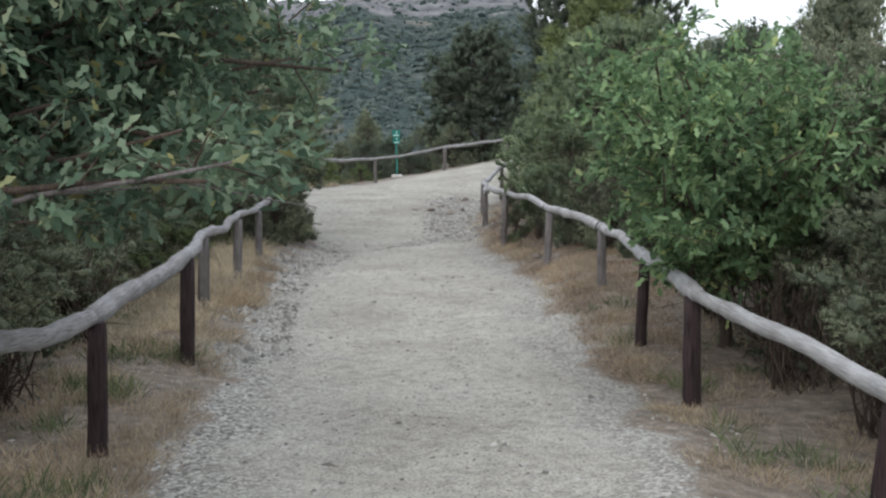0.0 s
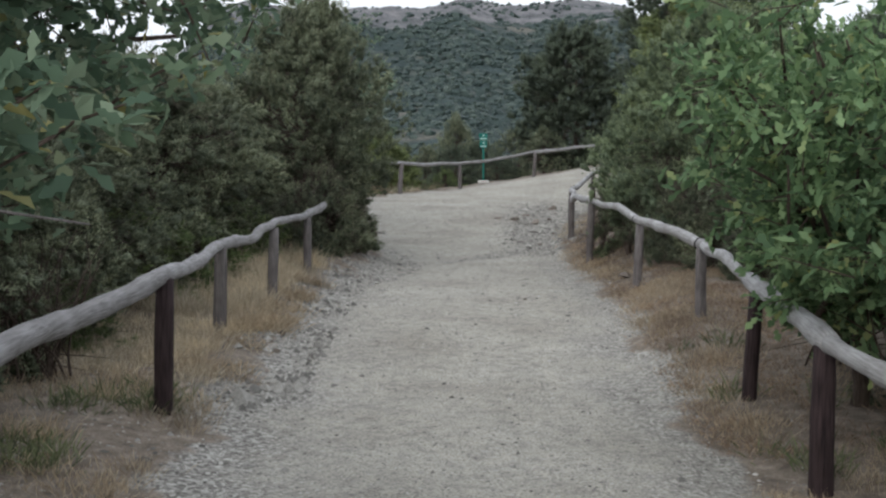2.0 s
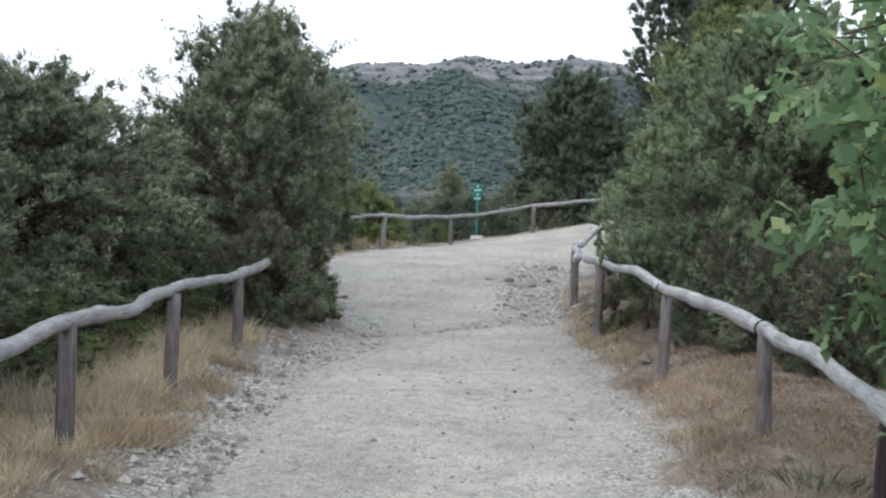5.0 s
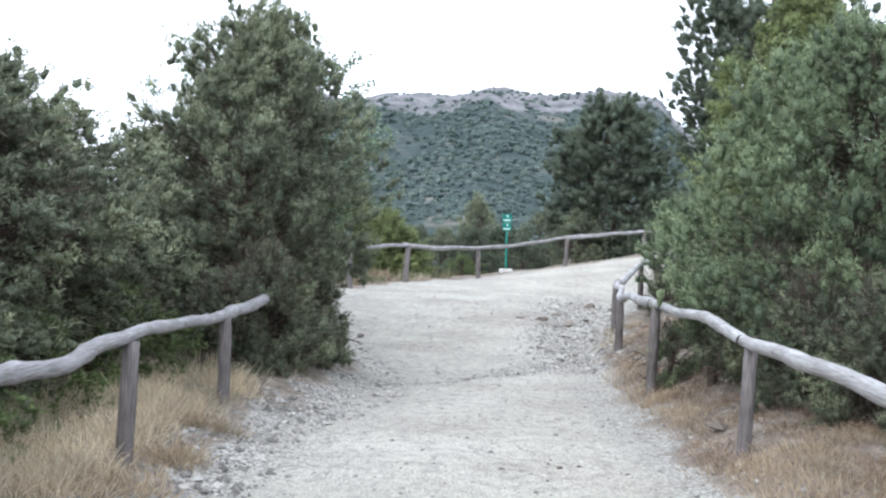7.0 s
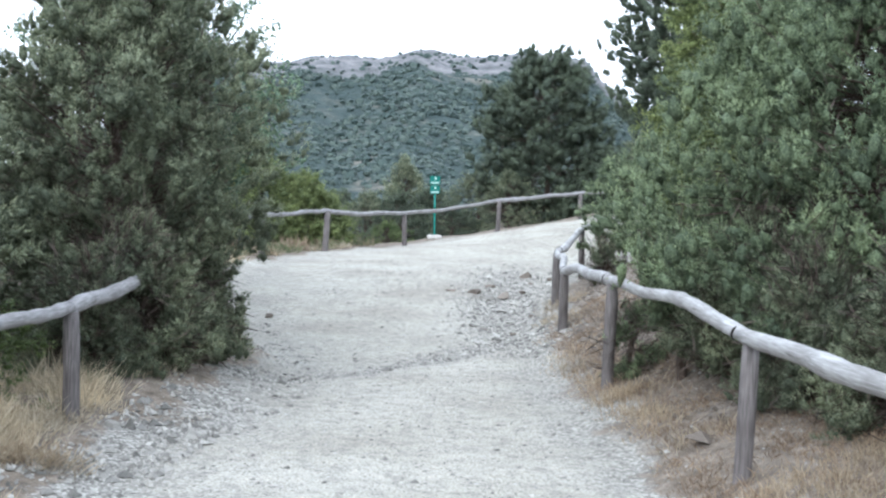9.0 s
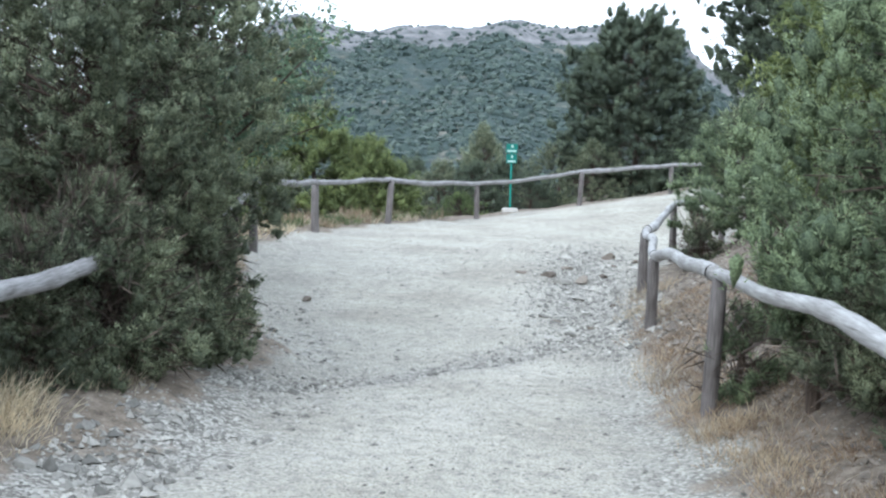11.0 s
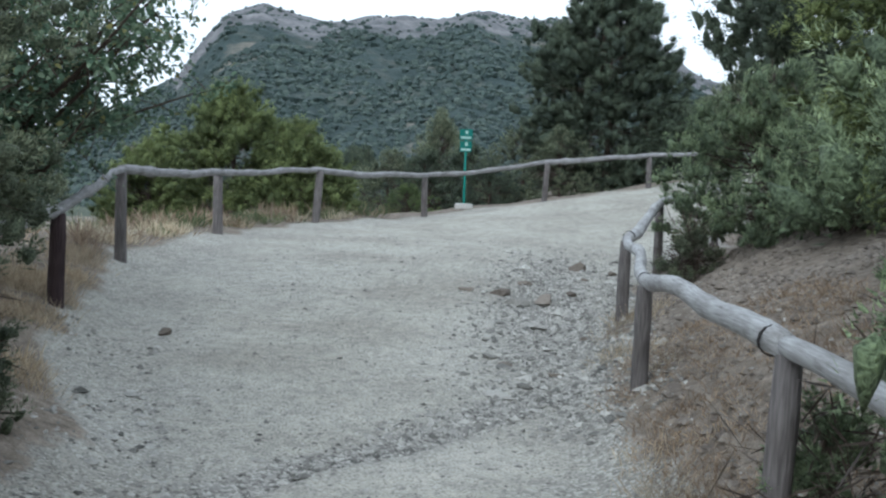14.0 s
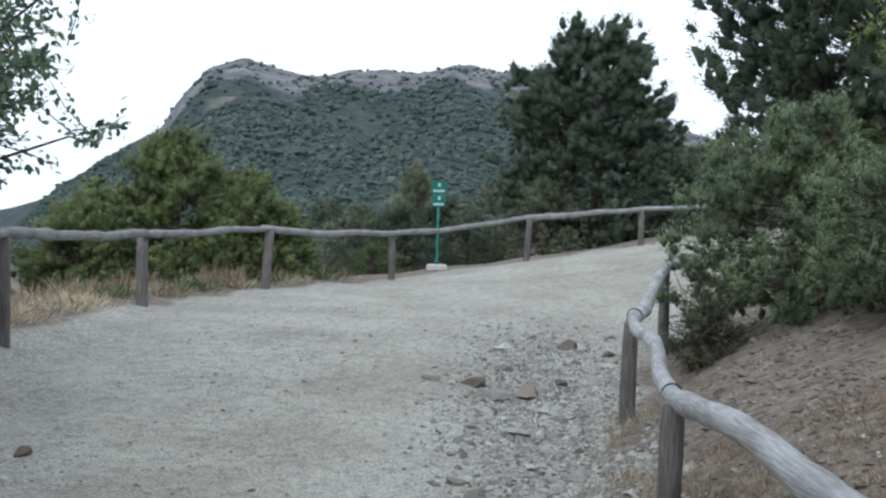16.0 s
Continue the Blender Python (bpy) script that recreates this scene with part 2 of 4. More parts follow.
def foliage(name, needles, blobs, tris, mat):
    """One mesh of three-cornered needle tufts and of small lumpy cores (triangles, indexed into blobs)."""
    needles, blobs = np.asarray(needles, np.float32).reshape(-1, 3), np.asarray(blobs, np.float32).reshape(-1, 3)
    index = np.concatenate([np.arange(len(needles), dtype=np.int32), (np.asarray(tris, np.int32) + len(needles)).ravel()])
    me = bpy.data.meshes.new(name)
    me.vertices.add(len(needles) + len(blobs))
    me.vertices.foreach_set("co", np.concatenate([needles, blobs]).ravel())
    me.loops.add(len(index))
    me.loops.foreach_set("vertex_index", index)
    me.polygons.add(len(index) // 3)
    me.polygons.foreach_set("loop_start", np.arange(len(index) // 3, dtype=np.int32) * 3)
    me.materials.append(mat)
    me.update(calc_edges=True)
    return me


def ball_shape(level=1):
    bm = bmesh.new()
    bmesh.ops.create_icosphere(bm, subdivisions=level, radius=1)
    v = np.array([tuple(q.co) for q in bm.verts])
    f = np.array([[q.index for q in g.verts] for g in bm.faces])
    bm.free()
    return v, f


def part(name, me, parent, label="", m=None):
    ob = new(name, me)
    ob.parent = parent
    if m is not None:
        ob.matrix_basis = m
    return tagged(ob, label)


def smoothstep(a, b, v):
    t = np.clip((v - a) / (b - a), 0, 1)
    return t * t * (3 - 2 * t)


def unit(v):
    return v / np.maximum(np.linalg.norm(v, axis=-1, keepdims=True), 1e-9)


def waves(x, y, scale, seed):
    """Cheap smooth noise in about -1..1 from sums of slanted waves."""
    r = np.random.default_rng(seed)
    out = 0
    for k in range(7):
        a, p, f = r.uniform(0, 6.28), r.uniform(0, 6.28), r.uniform(0.6, 1.7) * 6.28 / scale
        out = out + np.sin((x * math.cos(a) + y * math.sin(a)) * f + p + 0.7 * np.sin((x * math.sin(a) - y * math.cos(a)) * f * 0.6 + p * 2))
    return out / 4.2


# ---- the lie of the land ----
YS = np.arange(-40, 70, 0.25)


def profile(pairs, soft=7):
    v = np.interp(YS, [p[0] for p in pairs], [p[1] for p in pairs])
    k = np.hanning(soft + 2)
    return np.convolve(np.pad(v, soft, mode="edge"), k / k.sum(), mode="same")[soft:-soft]


CENTRE = profile([(-40, 0.9), (-3, -0.22), (4, -0.44), (9.4, -0.64), (14.4, -0.61), (17, -0.68), (20.5, -0.82), (23.2, -0.74), (25, -0.66), (27.7, -0.46), (32, -0.42), (38, -0.40), (60, -0.7)], 9)
LEFT = profile([(-40, -1.5), (5, -1.4), (8, -1.6), (11, -1.95), (15, -2.2), (18, -2.05), (20, -2.2), (21.5, -2.9), (26, -4.3), (30, -4.15), (33, -3.3), (35.5, -1.9), (37.5, 0.3), (40, 3), (70, 3)])
RIGHT = profile([(-40, 1.45), (8, 1.4), (15, 1.15), (18, 0.85), (22, 0.6), (25, 0.8), (28, 1.35), (30, 1.9), (32, 2.8), (38, 6), (70, 6)])
BANK_L = profile([(-40, 0.1), (5.4, 0.0), (8, 0.2), (11, 0.07), (13.1, 0.2), (15.6, 0.2), (20, 0.28), (23.1, 0.34), (26.1, 0.26), (29.4, 0.03), (70, 0.0)])
BANK_R = profile([(-40, 0.0), (7.4, -0.06), (9.2, 0.12), (11.75, 0.28), (14.6, 0.25), (18.1, 0.26), (21.7, 0.4), (24.9, 0.17), (28, 0.05), (70, 0)])



def rill(x, y):
    """Distance across the washed-out rill that crosses the path, positive beyond it."""
    return (y - (21.5 + 1.75 * x) + 0.22 * waves(x, y, 1.6, 5)) * 0.5


def land(x, y):
    x, y = np.asarray(x, dtype=float), np.asarray(y, dtype=float)
    c, xl, xr = np.interp(y, YS, CENTRE), np.interp(y, YS, LEFT), np.interp(y, YS, RIGHT)
    dl, dr = xl - x, x - xr
    z = c + np.interp(y, YS, BANK_L) * smoothstep(-0.5, 0.7, dl) + np.interp(y, YS, BANK_R) * smoothstep(-0.3, 0.6, dr)
    z = z - 0.10 * np.clip(dl - 1.0, 0, 12) * smoothstep(22, 27, y) - 0.03 * np.clip(dl - 2, 0, 40)
    hump = smoothstep(14.5, 18, y) * (1 - smoothstep(28.5, 31, y))
    z = z + hump * 1.5 * (1 - np.exp(-np.clip(dr - 0.45, 0, 30) / 2.4)) + 0.03 * np.clip(dr - 1, 0, 30) * (1 - hump)
    inside = smoothstep(0.1, -0.5, dl) * smoothstep(0.1, -0.4, dr)
    q = rill(x, y)
    z = z - 0.09 * np.exp(-np.clip(q, 0, 9) / 1.0) * smoothstep(-0.03, 0.04, q) * inside
    z = z + 0.015 * waves(x, y, 1.7, 3) + 0.05 * waves(x, y, 4.5, 4) * (1 - inside) + 0.004 * waves(x, y, 0.55, 8)
    far = np.clip(np.hypot(x, y - 15) - 45, 0, 3000)
    z = z + 0.155 * np.clip(x + 2.2, 0, 7) * smoothstep(29.5, 36.5, y)
    z = z - 0.06 * np.exp(-(((x - 0.3) / 0.55) ** 2 + ((y - 25.8) / 2.9) ** 2)) * (1 + 0.4 * waves(x, y, 0.7, 15))
    return z - 0.06 * far


def masks(x, y):
    xl, xr = np.interp(y, YS, LEFT), np.interp(y, YS, RIGHT)
    w = 0.22 * waves(x, y, 2.0, 11) + 0.08 * waves(x, y, 0.6, 12)
    out = np.maximum(xl - x, x - xr) + w
    soil = smoothstep(-0.25, 0.35, out)
    q = rill(x, y)
    g = np.exp(-((q - 0.2) / 0.26) ** 2) * 0.95
    g = np.maximum(g, 0.9 * np.exp(-(((x - 0.3) / 0.6) ** 2 + ((y - 25.6) / 3.2) ** 2)))
    g = np.maximum(g, 0.85 * smoothstep(-0.75, -0.1, xl - x + w) * (1 - smoothstep(17, 20, y)))
    g = np.maximum(g, 0.6 * smoothstep(-0.75, -0.1, x - xr + w))
    g = np.maximum(g, 0.35 * smoothstep(-1.3, -0.3, xl - x + w * 1.5))
    return soil, np.clip(g, 0, 1)


def spread(a, b, step, far, grow=1.16):
    mid = list(np.arange(a, b + step / 2, step))
    s, lo, hi = step, [], []
    v, w = a, b
    while v > -far:
        s *= grow
        v, w = v - s, w + s
        lo.append(v), hi.append(w)
    return np.array(lo[::-1] + mid + hi)


def sheet(name, xs, ys, height, mat):
    gx, gy = np.meshgrid(xs, ys)
    gz = height(gx, gy)
    k = len(xs)
    idx = np.arange(len(ys) * k).reshape(len(ys), k)
    quads = np.stack([idx[:-1, :-1], idx[:-1, 1:], idx[1:, 1:], idx[1:, :-1]], -1).reshape(-1, 4)
    me = bpy.data.meshes.new(name)
    me.from_pydata(np.stack([gx, gy, gz], -1).reshape(-1, 3).tolist(), [], quads.tolist())
    me.materials.append(mat)
    me.polygons.foreach_set("use_smooth", [True] * len(me.polygons))
    return me, gx.ravel(), gy.ravel()


def attr(me, name, values):
    a = me.attributes.new(name, "FLOAT", "POINT")
    a.data.foreach_set("value", np.asarray(values, dtype=np.float32))


me, gx, gy = sheet("ground", spread(-4.6, 3, 0.09, 2500), spread(3, 37, 0.09, 2500), land, GROUND)
soil, gravel = masks(gx, gy)
attr(me, "soil", soil)
attr(me, "gravel", gravel)
attr(me, "wild", smoothstep(30, 60, np.hypot(gx, gy - 18)))
tagged(new("ground", me), "pale trodden dirt path between dry grassy banks", "ground", kind="structure")


# ---- the mountain beyond ----
RIDGE = [(-60, -3.0), (-27, -3.2), (-24.4, -2.1), (-22.5, -0.2), (-20.1, 1.3), (-18.0, 2.6), (-17.6, 3.4), (-16.7, 4.6), (-15.9, 5.4), (-14.4, 5.8), (-13.4, 5.6), (-11.2, 5.3), (-9.1, 5.6), (-8, 5.4), (-7.0, 5.5), (-5.3, 5.9), (-4.5, 6.1), (-2.9, 5.8), (-1.5, 5.75), (0.8, 6.0), (3.7, 5.9), (4.5, 4.9), (6, 3.8), (10, 2.5), (18, 1.5), (40, 0.5), (60, 0.0)]
HX, HY, HR = 0.2, 16.4, 720.0


def hill_height(az, r):
    top = np.interp(az, [p[0] for p in RIDGE], [p[1] for p in RIDGE])
    top = HR * np.tan(np.radians(top - 0.12))
    rise = smoothstep(140, HR, r) ** 0.85
    drop = 1 - 0.5 * smoothstep(HR, HR + 320, r)
    x, y = r * np.sin(np.radians(az)), r * np.cos(np.radians(az))
    rough = waves(x, y, 90, 21) * 3.2 + waves(x, y, 34, 22) * 1.6 + waves(x, y, 13, 23) * 0.7
    return -20 + (top + 20) * rise * drop + rough * smoothstep(180, 420, r) * (0.22 + 0.78 * (1 - smoothstep(HR - 120, HR, r)))


def hill():
    az, r = np.linspace(-60, 60, 340), np.concatenate([np.linspace(130, HR, 90), np.linspace(HR + 12, HR + 320, 14)])
    ga, gr = np.meshgrid(az, r)
    z = hill_height(ga, gr)
    k = len(az)
    idx = np.arange(len(r) * k).reshape(len(r), k)
    quads = np.stack([idx[:-1, :-1], idx[:-1, 1:], idx[1:, 1:], idx[1:, :-1]], -1).reshape(-1, 4)
    me = bpy.data.meshes.new("hill")
    me.from_pydata(np.stack([HX + gr * np.sin(np.radians(ga)), HY + gr * np.cos(np.radians(ga)), z], -1).reshape(-1, 3).tolist(), [], quads.tolist())
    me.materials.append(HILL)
    me.polygons.foreach_set("use_smooth", [True] * len(me.polygons))
    rock = smoothstep(0.56, 0.84, (gr / HR)) * 0.85 + 0.6 * smoothstep(-9, -13, ga) * smoothstep(-19, -17, ga) * smoothstep(0.6, 0.8, gr / HR) - 0.8 * smoothstep(-17.5, -20, ga)
    attr(me, "rock", rock.ravel())
    tagged(new("hill", me), "scrub-covered hillside with a bare grey rocky ridge", "hill", kind="structure")


hill()


# ---- plants ----
def sprays(base, way, length, width, r):
    """A narrow diamond for each needle spray."""
    way = unit(way)
    side = unit(np.cross(way, r.normal(size=way.shape)))
    L, W = length[:, None], width[:, None]
    mid = base + way * L * 0.5
    return np.stack([base, mid + side * W, base + way * L, mid - side * W], 1).reshape(-1, 3)


def tufts(base, way, length, width, r):
    """A thin pointed triangle for each needle tuft."""
    way = unit(way)
    side = unit(np.cross(way, r.normal(size=way.shape))) * width[:, None]
    return np.stack([base - side, base + side, base + way * length[:, None]], 1).reshape(-1, 3)


def leaves(base, way, length, r, shape):
    """A leaf for each base, a little folded; shape: half its outline."""
    way = unit(way)
    side = unit(np.cross(way, r.normal(size=way.shape) * 0.6 + np.array([0, 0, 1.0])))
    up = np.cross(side, way)
    ring = shape[:-1] + [shape[-1]] + [(u, -v) for u, v in shape[:-1][::-1]]
    L = length[:, None]
    pts = [base + way * L * u + side * L * v + up * L * (0.35 * abs(v) - 0.12 * u * u) for u, v in ring]
    return np.stack(pts, 1).reshape(-1, 3)


def limb_mesh(name, lines, mat, sides=6):
    """Tapered, bent tubes: each line is (points, radius at start, radius at end)."""
    verts, faces = [], []
    for pts, r0, r1 in lines:
        pts = np.asarray(pts, float)
        n = len(pts)
        o = len(verts)
        for k in range(n):
            d = unit(pts[min(k + 1, n - 1)] - pts[max(k - 1, 0)])
            ref = np.array([1.0, 0, 0]) if abs(d[2]) > 0.8 else np.array([0, 0, 1.0])
            a = unit(np.cross(d, ref))
            b = np.cross(d, a)
            rad = r0 + (r1 - r0) * k / (n - 1)
            for s in range(sides):
                th = 6.2832 * s / sides
                verts.append(pts[k] + rad * (a * math.cos(th) + b * math.sin(th)))
        for k in range(n - 1):
            for s in range(sides):
                t = (s + 1) % sides
                faces.append((o + k * sides + s, o + k * sides + t, o + (k + 1) * sides + t, o + (k + 1) * sides + s))
        faces.append(tuple(o + (n - 1) * sides + s for s in range(sides)))
    return mesh_from(name, verts, faces, mat, True)


def bent(p, q, r, k=5, sway=0.12):
    p, q = np.asarray(p, float), np.asarray(q, float)
    t = np.linspace(0, 1, k)[:, None]
    w = r.normal(size=(k, 3)) * np.linalg.norm(q - p) * sway * (t * (1.2 - t))
    return p + (q - p) * t + w


def juniper_meshes(seed, height, radius, shape, needle, boughs=240, size=0.035, subs=6, per=50, dead=1.0, low=0.0, droop=0.1, plume=0.24, rise=0.5, fat=0.15, core=0.16, lean=0.0):
    """Trunk with limbs, plumed needle crown and dead inner twigs. shape: radius over height, at equal steps from ground to tip."""
    r = np.random.default_rng(seed)
    ball, ball_faces = ball_shape(1)
    h = low + (1 - low) * (np.arange(boughs) + r.random(boughs)) / boughs
    az = r.uniform(0, 6.283, boughs)
    lobes = 1 + 0.2 * np.sin(az * 3 + seed) * np.cos(h * 9 + seed * 2) + 0.15 * np.sin(az * 5 + h * 14)
    rad = np.interp(h, np.linspace(0, 1, len(shape)), shape) * radius * np.minimum(lobes * r.uniform(0.68, 1.06, boughs), 1.04)
    top = height * (0.02 + 0.95 * h)
    axis = np.stack([lean * h + 0.1 * radius * np.sin(h * 5), 0.1 * radius * np.cos(h * 4), top * 0.8], -1)
    tip = np.stack([lean * h + rad * np.cos(az), rad * np.sin(az), top + r.normal(size=boughs) * 0.03 * height - droop * rad * (h < 0.5)], -1)
    tip[:, 2] = np.maximum(tip[:, 2], 0.05)
    u = 1.0 - 0.5 * r.random((boughs, subs)) ** 1.6
    start = axis[:, None] + (tip - axis)[:, None] * u[..., None] + np.clip(r.normal(size=(boughs, subs, 3)), -1.5, 1.5) * (0.02 * radius + 0.2 * plume)
    lead = unit(unit(tip - axis)[:, None] * 0.8 + np.array([0, 0, rise]) + r.normal(size=(boughs, subs, 3)) * 0.38)
    ln = plume * r.uniform(0.5, 1.15, (boughs, subs, 1, 1))
    start = start - lead * ln[:, :, 0] * 0.5
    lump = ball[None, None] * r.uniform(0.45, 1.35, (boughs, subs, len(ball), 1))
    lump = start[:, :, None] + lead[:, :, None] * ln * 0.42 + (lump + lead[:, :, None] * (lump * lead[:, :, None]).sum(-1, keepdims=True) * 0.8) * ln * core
    s = r.random((boughs, subs, per, 1)) ** 0.85
    out = r.normal(size=(boughs, subs, per, 3))
    out = unit(out - lead[:, :, None] * (out * lead[:, :, None]).sum(-1, keepdims=True))
    shell = r.uniform(0.35, 1.0, (boughs, subs, per, 1)) ** 0.6
    base = start[:, :, None] + lead[:, :, None] * ln * s + out * ln * 0.36 * np.sqrt(1 - s) * (0.4 + 0.6 * np.minimum(1, s * 3)) * shell
    way = lead[:, :, None] * (0.45 + 0.5 * s) + out * 0.75 + r.normal(size=(boughs, subs, per, 3)) * 0.3
    base, way = base.reshape(-1, 3), way.reshape(-1, 3)
    base[:, 2] = np.maximum(base[:, 2], 0.02)
    n = len(base)
    # whim is random; tips paler; light painted in: upper sides lighter, plume insides darker
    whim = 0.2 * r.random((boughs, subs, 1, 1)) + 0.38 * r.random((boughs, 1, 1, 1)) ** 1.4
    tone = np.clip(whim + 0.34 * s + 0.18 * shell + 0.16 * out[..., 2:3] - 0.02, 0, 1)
    # cores get a darker tone, as painted shade within each plume
    lump_shade = np.broadcast_to(np.clip(whim * 0.8 + 0.06, 0, 1), (boughs, subs, len(ball), 1))
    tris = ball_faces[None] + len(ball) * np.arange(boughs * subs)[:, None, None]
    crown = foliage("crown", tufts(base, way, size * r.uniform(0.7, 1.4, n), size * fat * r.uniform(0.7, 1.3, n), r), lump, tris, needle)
    attr(crown, "tone", np.concatenate([np.repeat(tone.ravel(), 3), lump_shade.ravel()]))
    lines = [(bent((0, 0, -0.25), (0.05 * radius, 0.0, height * 0.86), r, 7, 0.05), 0.04 + 0.015 * height, 0.012)]
    for k in range(0, boughs, 3):
        lines.append((bent(axis[k], axis[k] + (tip[k] - axis[k]) * 0.8, r, 4), 0.014, 0.004))
    trunk = limb_mesh("trunk", lines, BARK, 5)
    m = int(boughs * 22 * dead)
    k = r.integers(0, boughs, m)
    p = axis[k] + (tip[k] - axis[k]) * r.uniform(0.05, 0.72, m)[:, None] + r.normal(size=(m, 3)) * 0.10
    p[:, 2] = np.maximum(p[:, 2], 0.05)
    w = unit(tip[k] - axis[k]) + r.normal(size=(m, 3)) * 0.8
    twigs = polys("dead_twigwork", sprays(p, w, r.uniform(0.12, 0.3, m), r.uniform(0.0025, 0.006, m), r), 4, DEAD)
    return trunk, crown, twigs


def plant(name, meshes, x, y, label, category, turn=0.0, scale=1.0, squash=1.0, group="", sink=0.03):
    e = empty(name, label, category, (x, y, float(land(x, y)) - sink), group)
    e.rotation_euler = (0, 0, radians(turn))
    e.scale = (scale, scale, scale * squash)
    for part_name, me in zip(("trunk", "crown", "dead_twigwork"), meshes):
        if me:
            tagged(part(part_name, me, e), kind="stuff" if part_name == "dead_twigwork" else "")
    return e


CONE = (0.95, 1.0, 0.95, 0.82, 0.66, 0.46, 0.22, 0.04)
ROUND = (0.85, 1.0, 1.02, 0.98, 0.86, 0.66, 0.4, 0.12)
SPREAD = (0.7, 0.95, 1.05, 1.0, 0.85, 0.6, 0.3, 0.08)
TALL = (0.45, 0.75, 0.95, 1.0, 0.92, 0.75, 0.48, 0.12)


LOBED = [(0.0, 0.03), (0.28, 0.18), (0.42, 0.09), (0.66, 0.25), (1.0, 0.0)]
OVAL = [(0.0, 0.02), (0.3, 0.26), (0.7, 0.24), (1.0, 0.0)]


def oak_meshes(seed, tips, stem, leaf, count=60, length=0.075, reach=0.35, spread_z=0.75, shape=LOBED, foot=0.55):
    """An oak: limbs from the stem to the given tips, each tip with twigs that carry lobed leaves."""
    r = np.random.default_rng(seed)
    lines, bases, ways = [], [], []
    crown_foot = np.array(stem) + np.array([0, 0, foot])
    lines.append((bent((stem[0], stem[1], -0.3), crown_foot, r, 5, 0.08), 0.075, 0.05))
    for t in tips:
        t = np.array(t, float)
        line = bent(crown_foot, t, r, 6, 0.10)
        lines.append((line, 0.028, 0.007))
        for k in range(14):
            c = line[r.integers(2, 6)] + r.normal(size=3) * 0.10
            d = unit(r.normal(size=3) * np.array([1, 1, spread_z]) + unit(t - crown_foot) * 0.6 + np.array([0, 0, 0.12]))
            e = c + d * r.uniform(0.5, 1.2) * reach
            lines.append((bent(c, e, r, 3, 0.1), 0.005, 0.002))
            n = count // 2
            v = r.random(n)[:, None] ** 0.7
            b = c + (e - c) * v + r.normal(size=(n, 3)) * 0.035
            bases.append(b)
            ways.append(d * 0.7 + r.normal(size=(n, 3)) * 0.7 + np.array([0, 0, -0.12]))
    base, way = np.concatenate(bases), np.concatenate(ways)
    crown = polys("crown", leaves(base, way, length * r.uniform(0.65, 1.3, len(base)), r, shape), 2 * len(shape) - 1, leaf)
    return limb_mesh("trunk", lines, BARK, 5), crown, None


def cloud_tips(seed, n, centre, radii):
    r = np.random.default_rng(seed)
    d = unit(r.normal(size=(n, 3)))
    return (np.array(centre) + d * np.array(radii) * r.uniform(0.55, 1.0, (n, 1))).tolist()


# big junipers that hem the path
BELLY = (0.85, 0.88, 0.92, 1.0, 1.0, 0.86, 0.58, 0.12)
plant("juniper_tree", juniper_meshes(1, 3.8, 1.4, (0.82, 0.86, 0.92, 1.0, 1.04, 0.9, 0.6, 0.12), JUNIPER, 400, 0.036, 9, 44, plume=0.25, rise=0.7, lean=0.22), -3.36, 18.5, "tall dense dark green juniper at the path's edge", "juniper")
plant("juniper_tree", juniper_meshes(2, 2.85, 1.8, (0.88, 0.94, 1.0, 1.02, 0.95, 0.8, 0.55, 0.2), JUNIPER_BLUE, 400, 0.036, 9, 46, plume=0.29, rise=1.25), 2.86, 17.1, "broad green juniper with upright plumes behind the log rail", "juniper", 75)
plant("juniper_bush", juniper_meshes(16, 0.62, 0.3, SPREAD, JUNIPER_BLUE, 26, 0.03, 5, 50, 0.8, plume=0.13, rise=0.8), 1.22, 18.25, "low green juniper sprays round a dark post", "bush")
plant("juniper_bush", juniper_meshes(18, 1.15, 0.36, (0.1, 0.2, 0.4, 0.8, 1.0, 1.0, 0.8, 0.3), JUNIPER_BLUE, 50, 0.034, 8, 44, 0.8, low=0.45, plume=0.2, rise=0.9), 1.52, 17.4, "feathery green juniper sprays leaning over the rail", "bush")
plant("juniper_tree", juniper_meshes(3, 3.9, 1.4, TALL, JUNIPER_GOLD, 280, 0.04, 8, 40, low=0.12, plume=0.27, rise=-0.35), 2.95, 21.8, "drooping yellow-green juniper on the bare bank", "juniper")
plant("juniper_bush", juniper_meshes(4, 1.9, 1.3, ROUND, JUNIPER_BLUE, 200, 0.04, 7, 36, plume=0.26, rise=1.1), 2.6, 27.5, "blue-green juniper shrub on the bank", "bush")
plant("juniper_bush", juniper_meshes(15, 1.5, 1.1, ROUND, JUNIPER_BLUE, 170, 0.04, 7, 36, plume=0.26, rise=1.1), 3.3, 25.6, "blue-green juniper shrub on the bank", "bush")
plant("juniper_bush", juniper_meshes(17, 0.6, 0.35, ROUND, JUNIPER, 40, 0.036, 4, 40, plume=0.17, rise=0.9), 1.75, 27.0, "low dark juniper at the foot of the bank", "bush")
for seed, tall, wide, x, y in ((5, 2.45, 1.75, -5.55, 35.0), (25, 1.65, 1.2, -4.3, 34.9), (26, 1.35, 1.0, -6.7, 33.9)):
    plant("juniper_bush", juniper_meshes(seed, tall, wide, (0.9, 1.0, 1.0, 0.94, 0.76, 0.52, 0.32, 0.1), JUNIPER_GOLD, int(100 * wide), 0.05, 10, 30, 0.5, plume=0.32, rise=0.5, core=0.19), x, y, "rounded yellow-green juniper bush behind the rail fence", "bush")
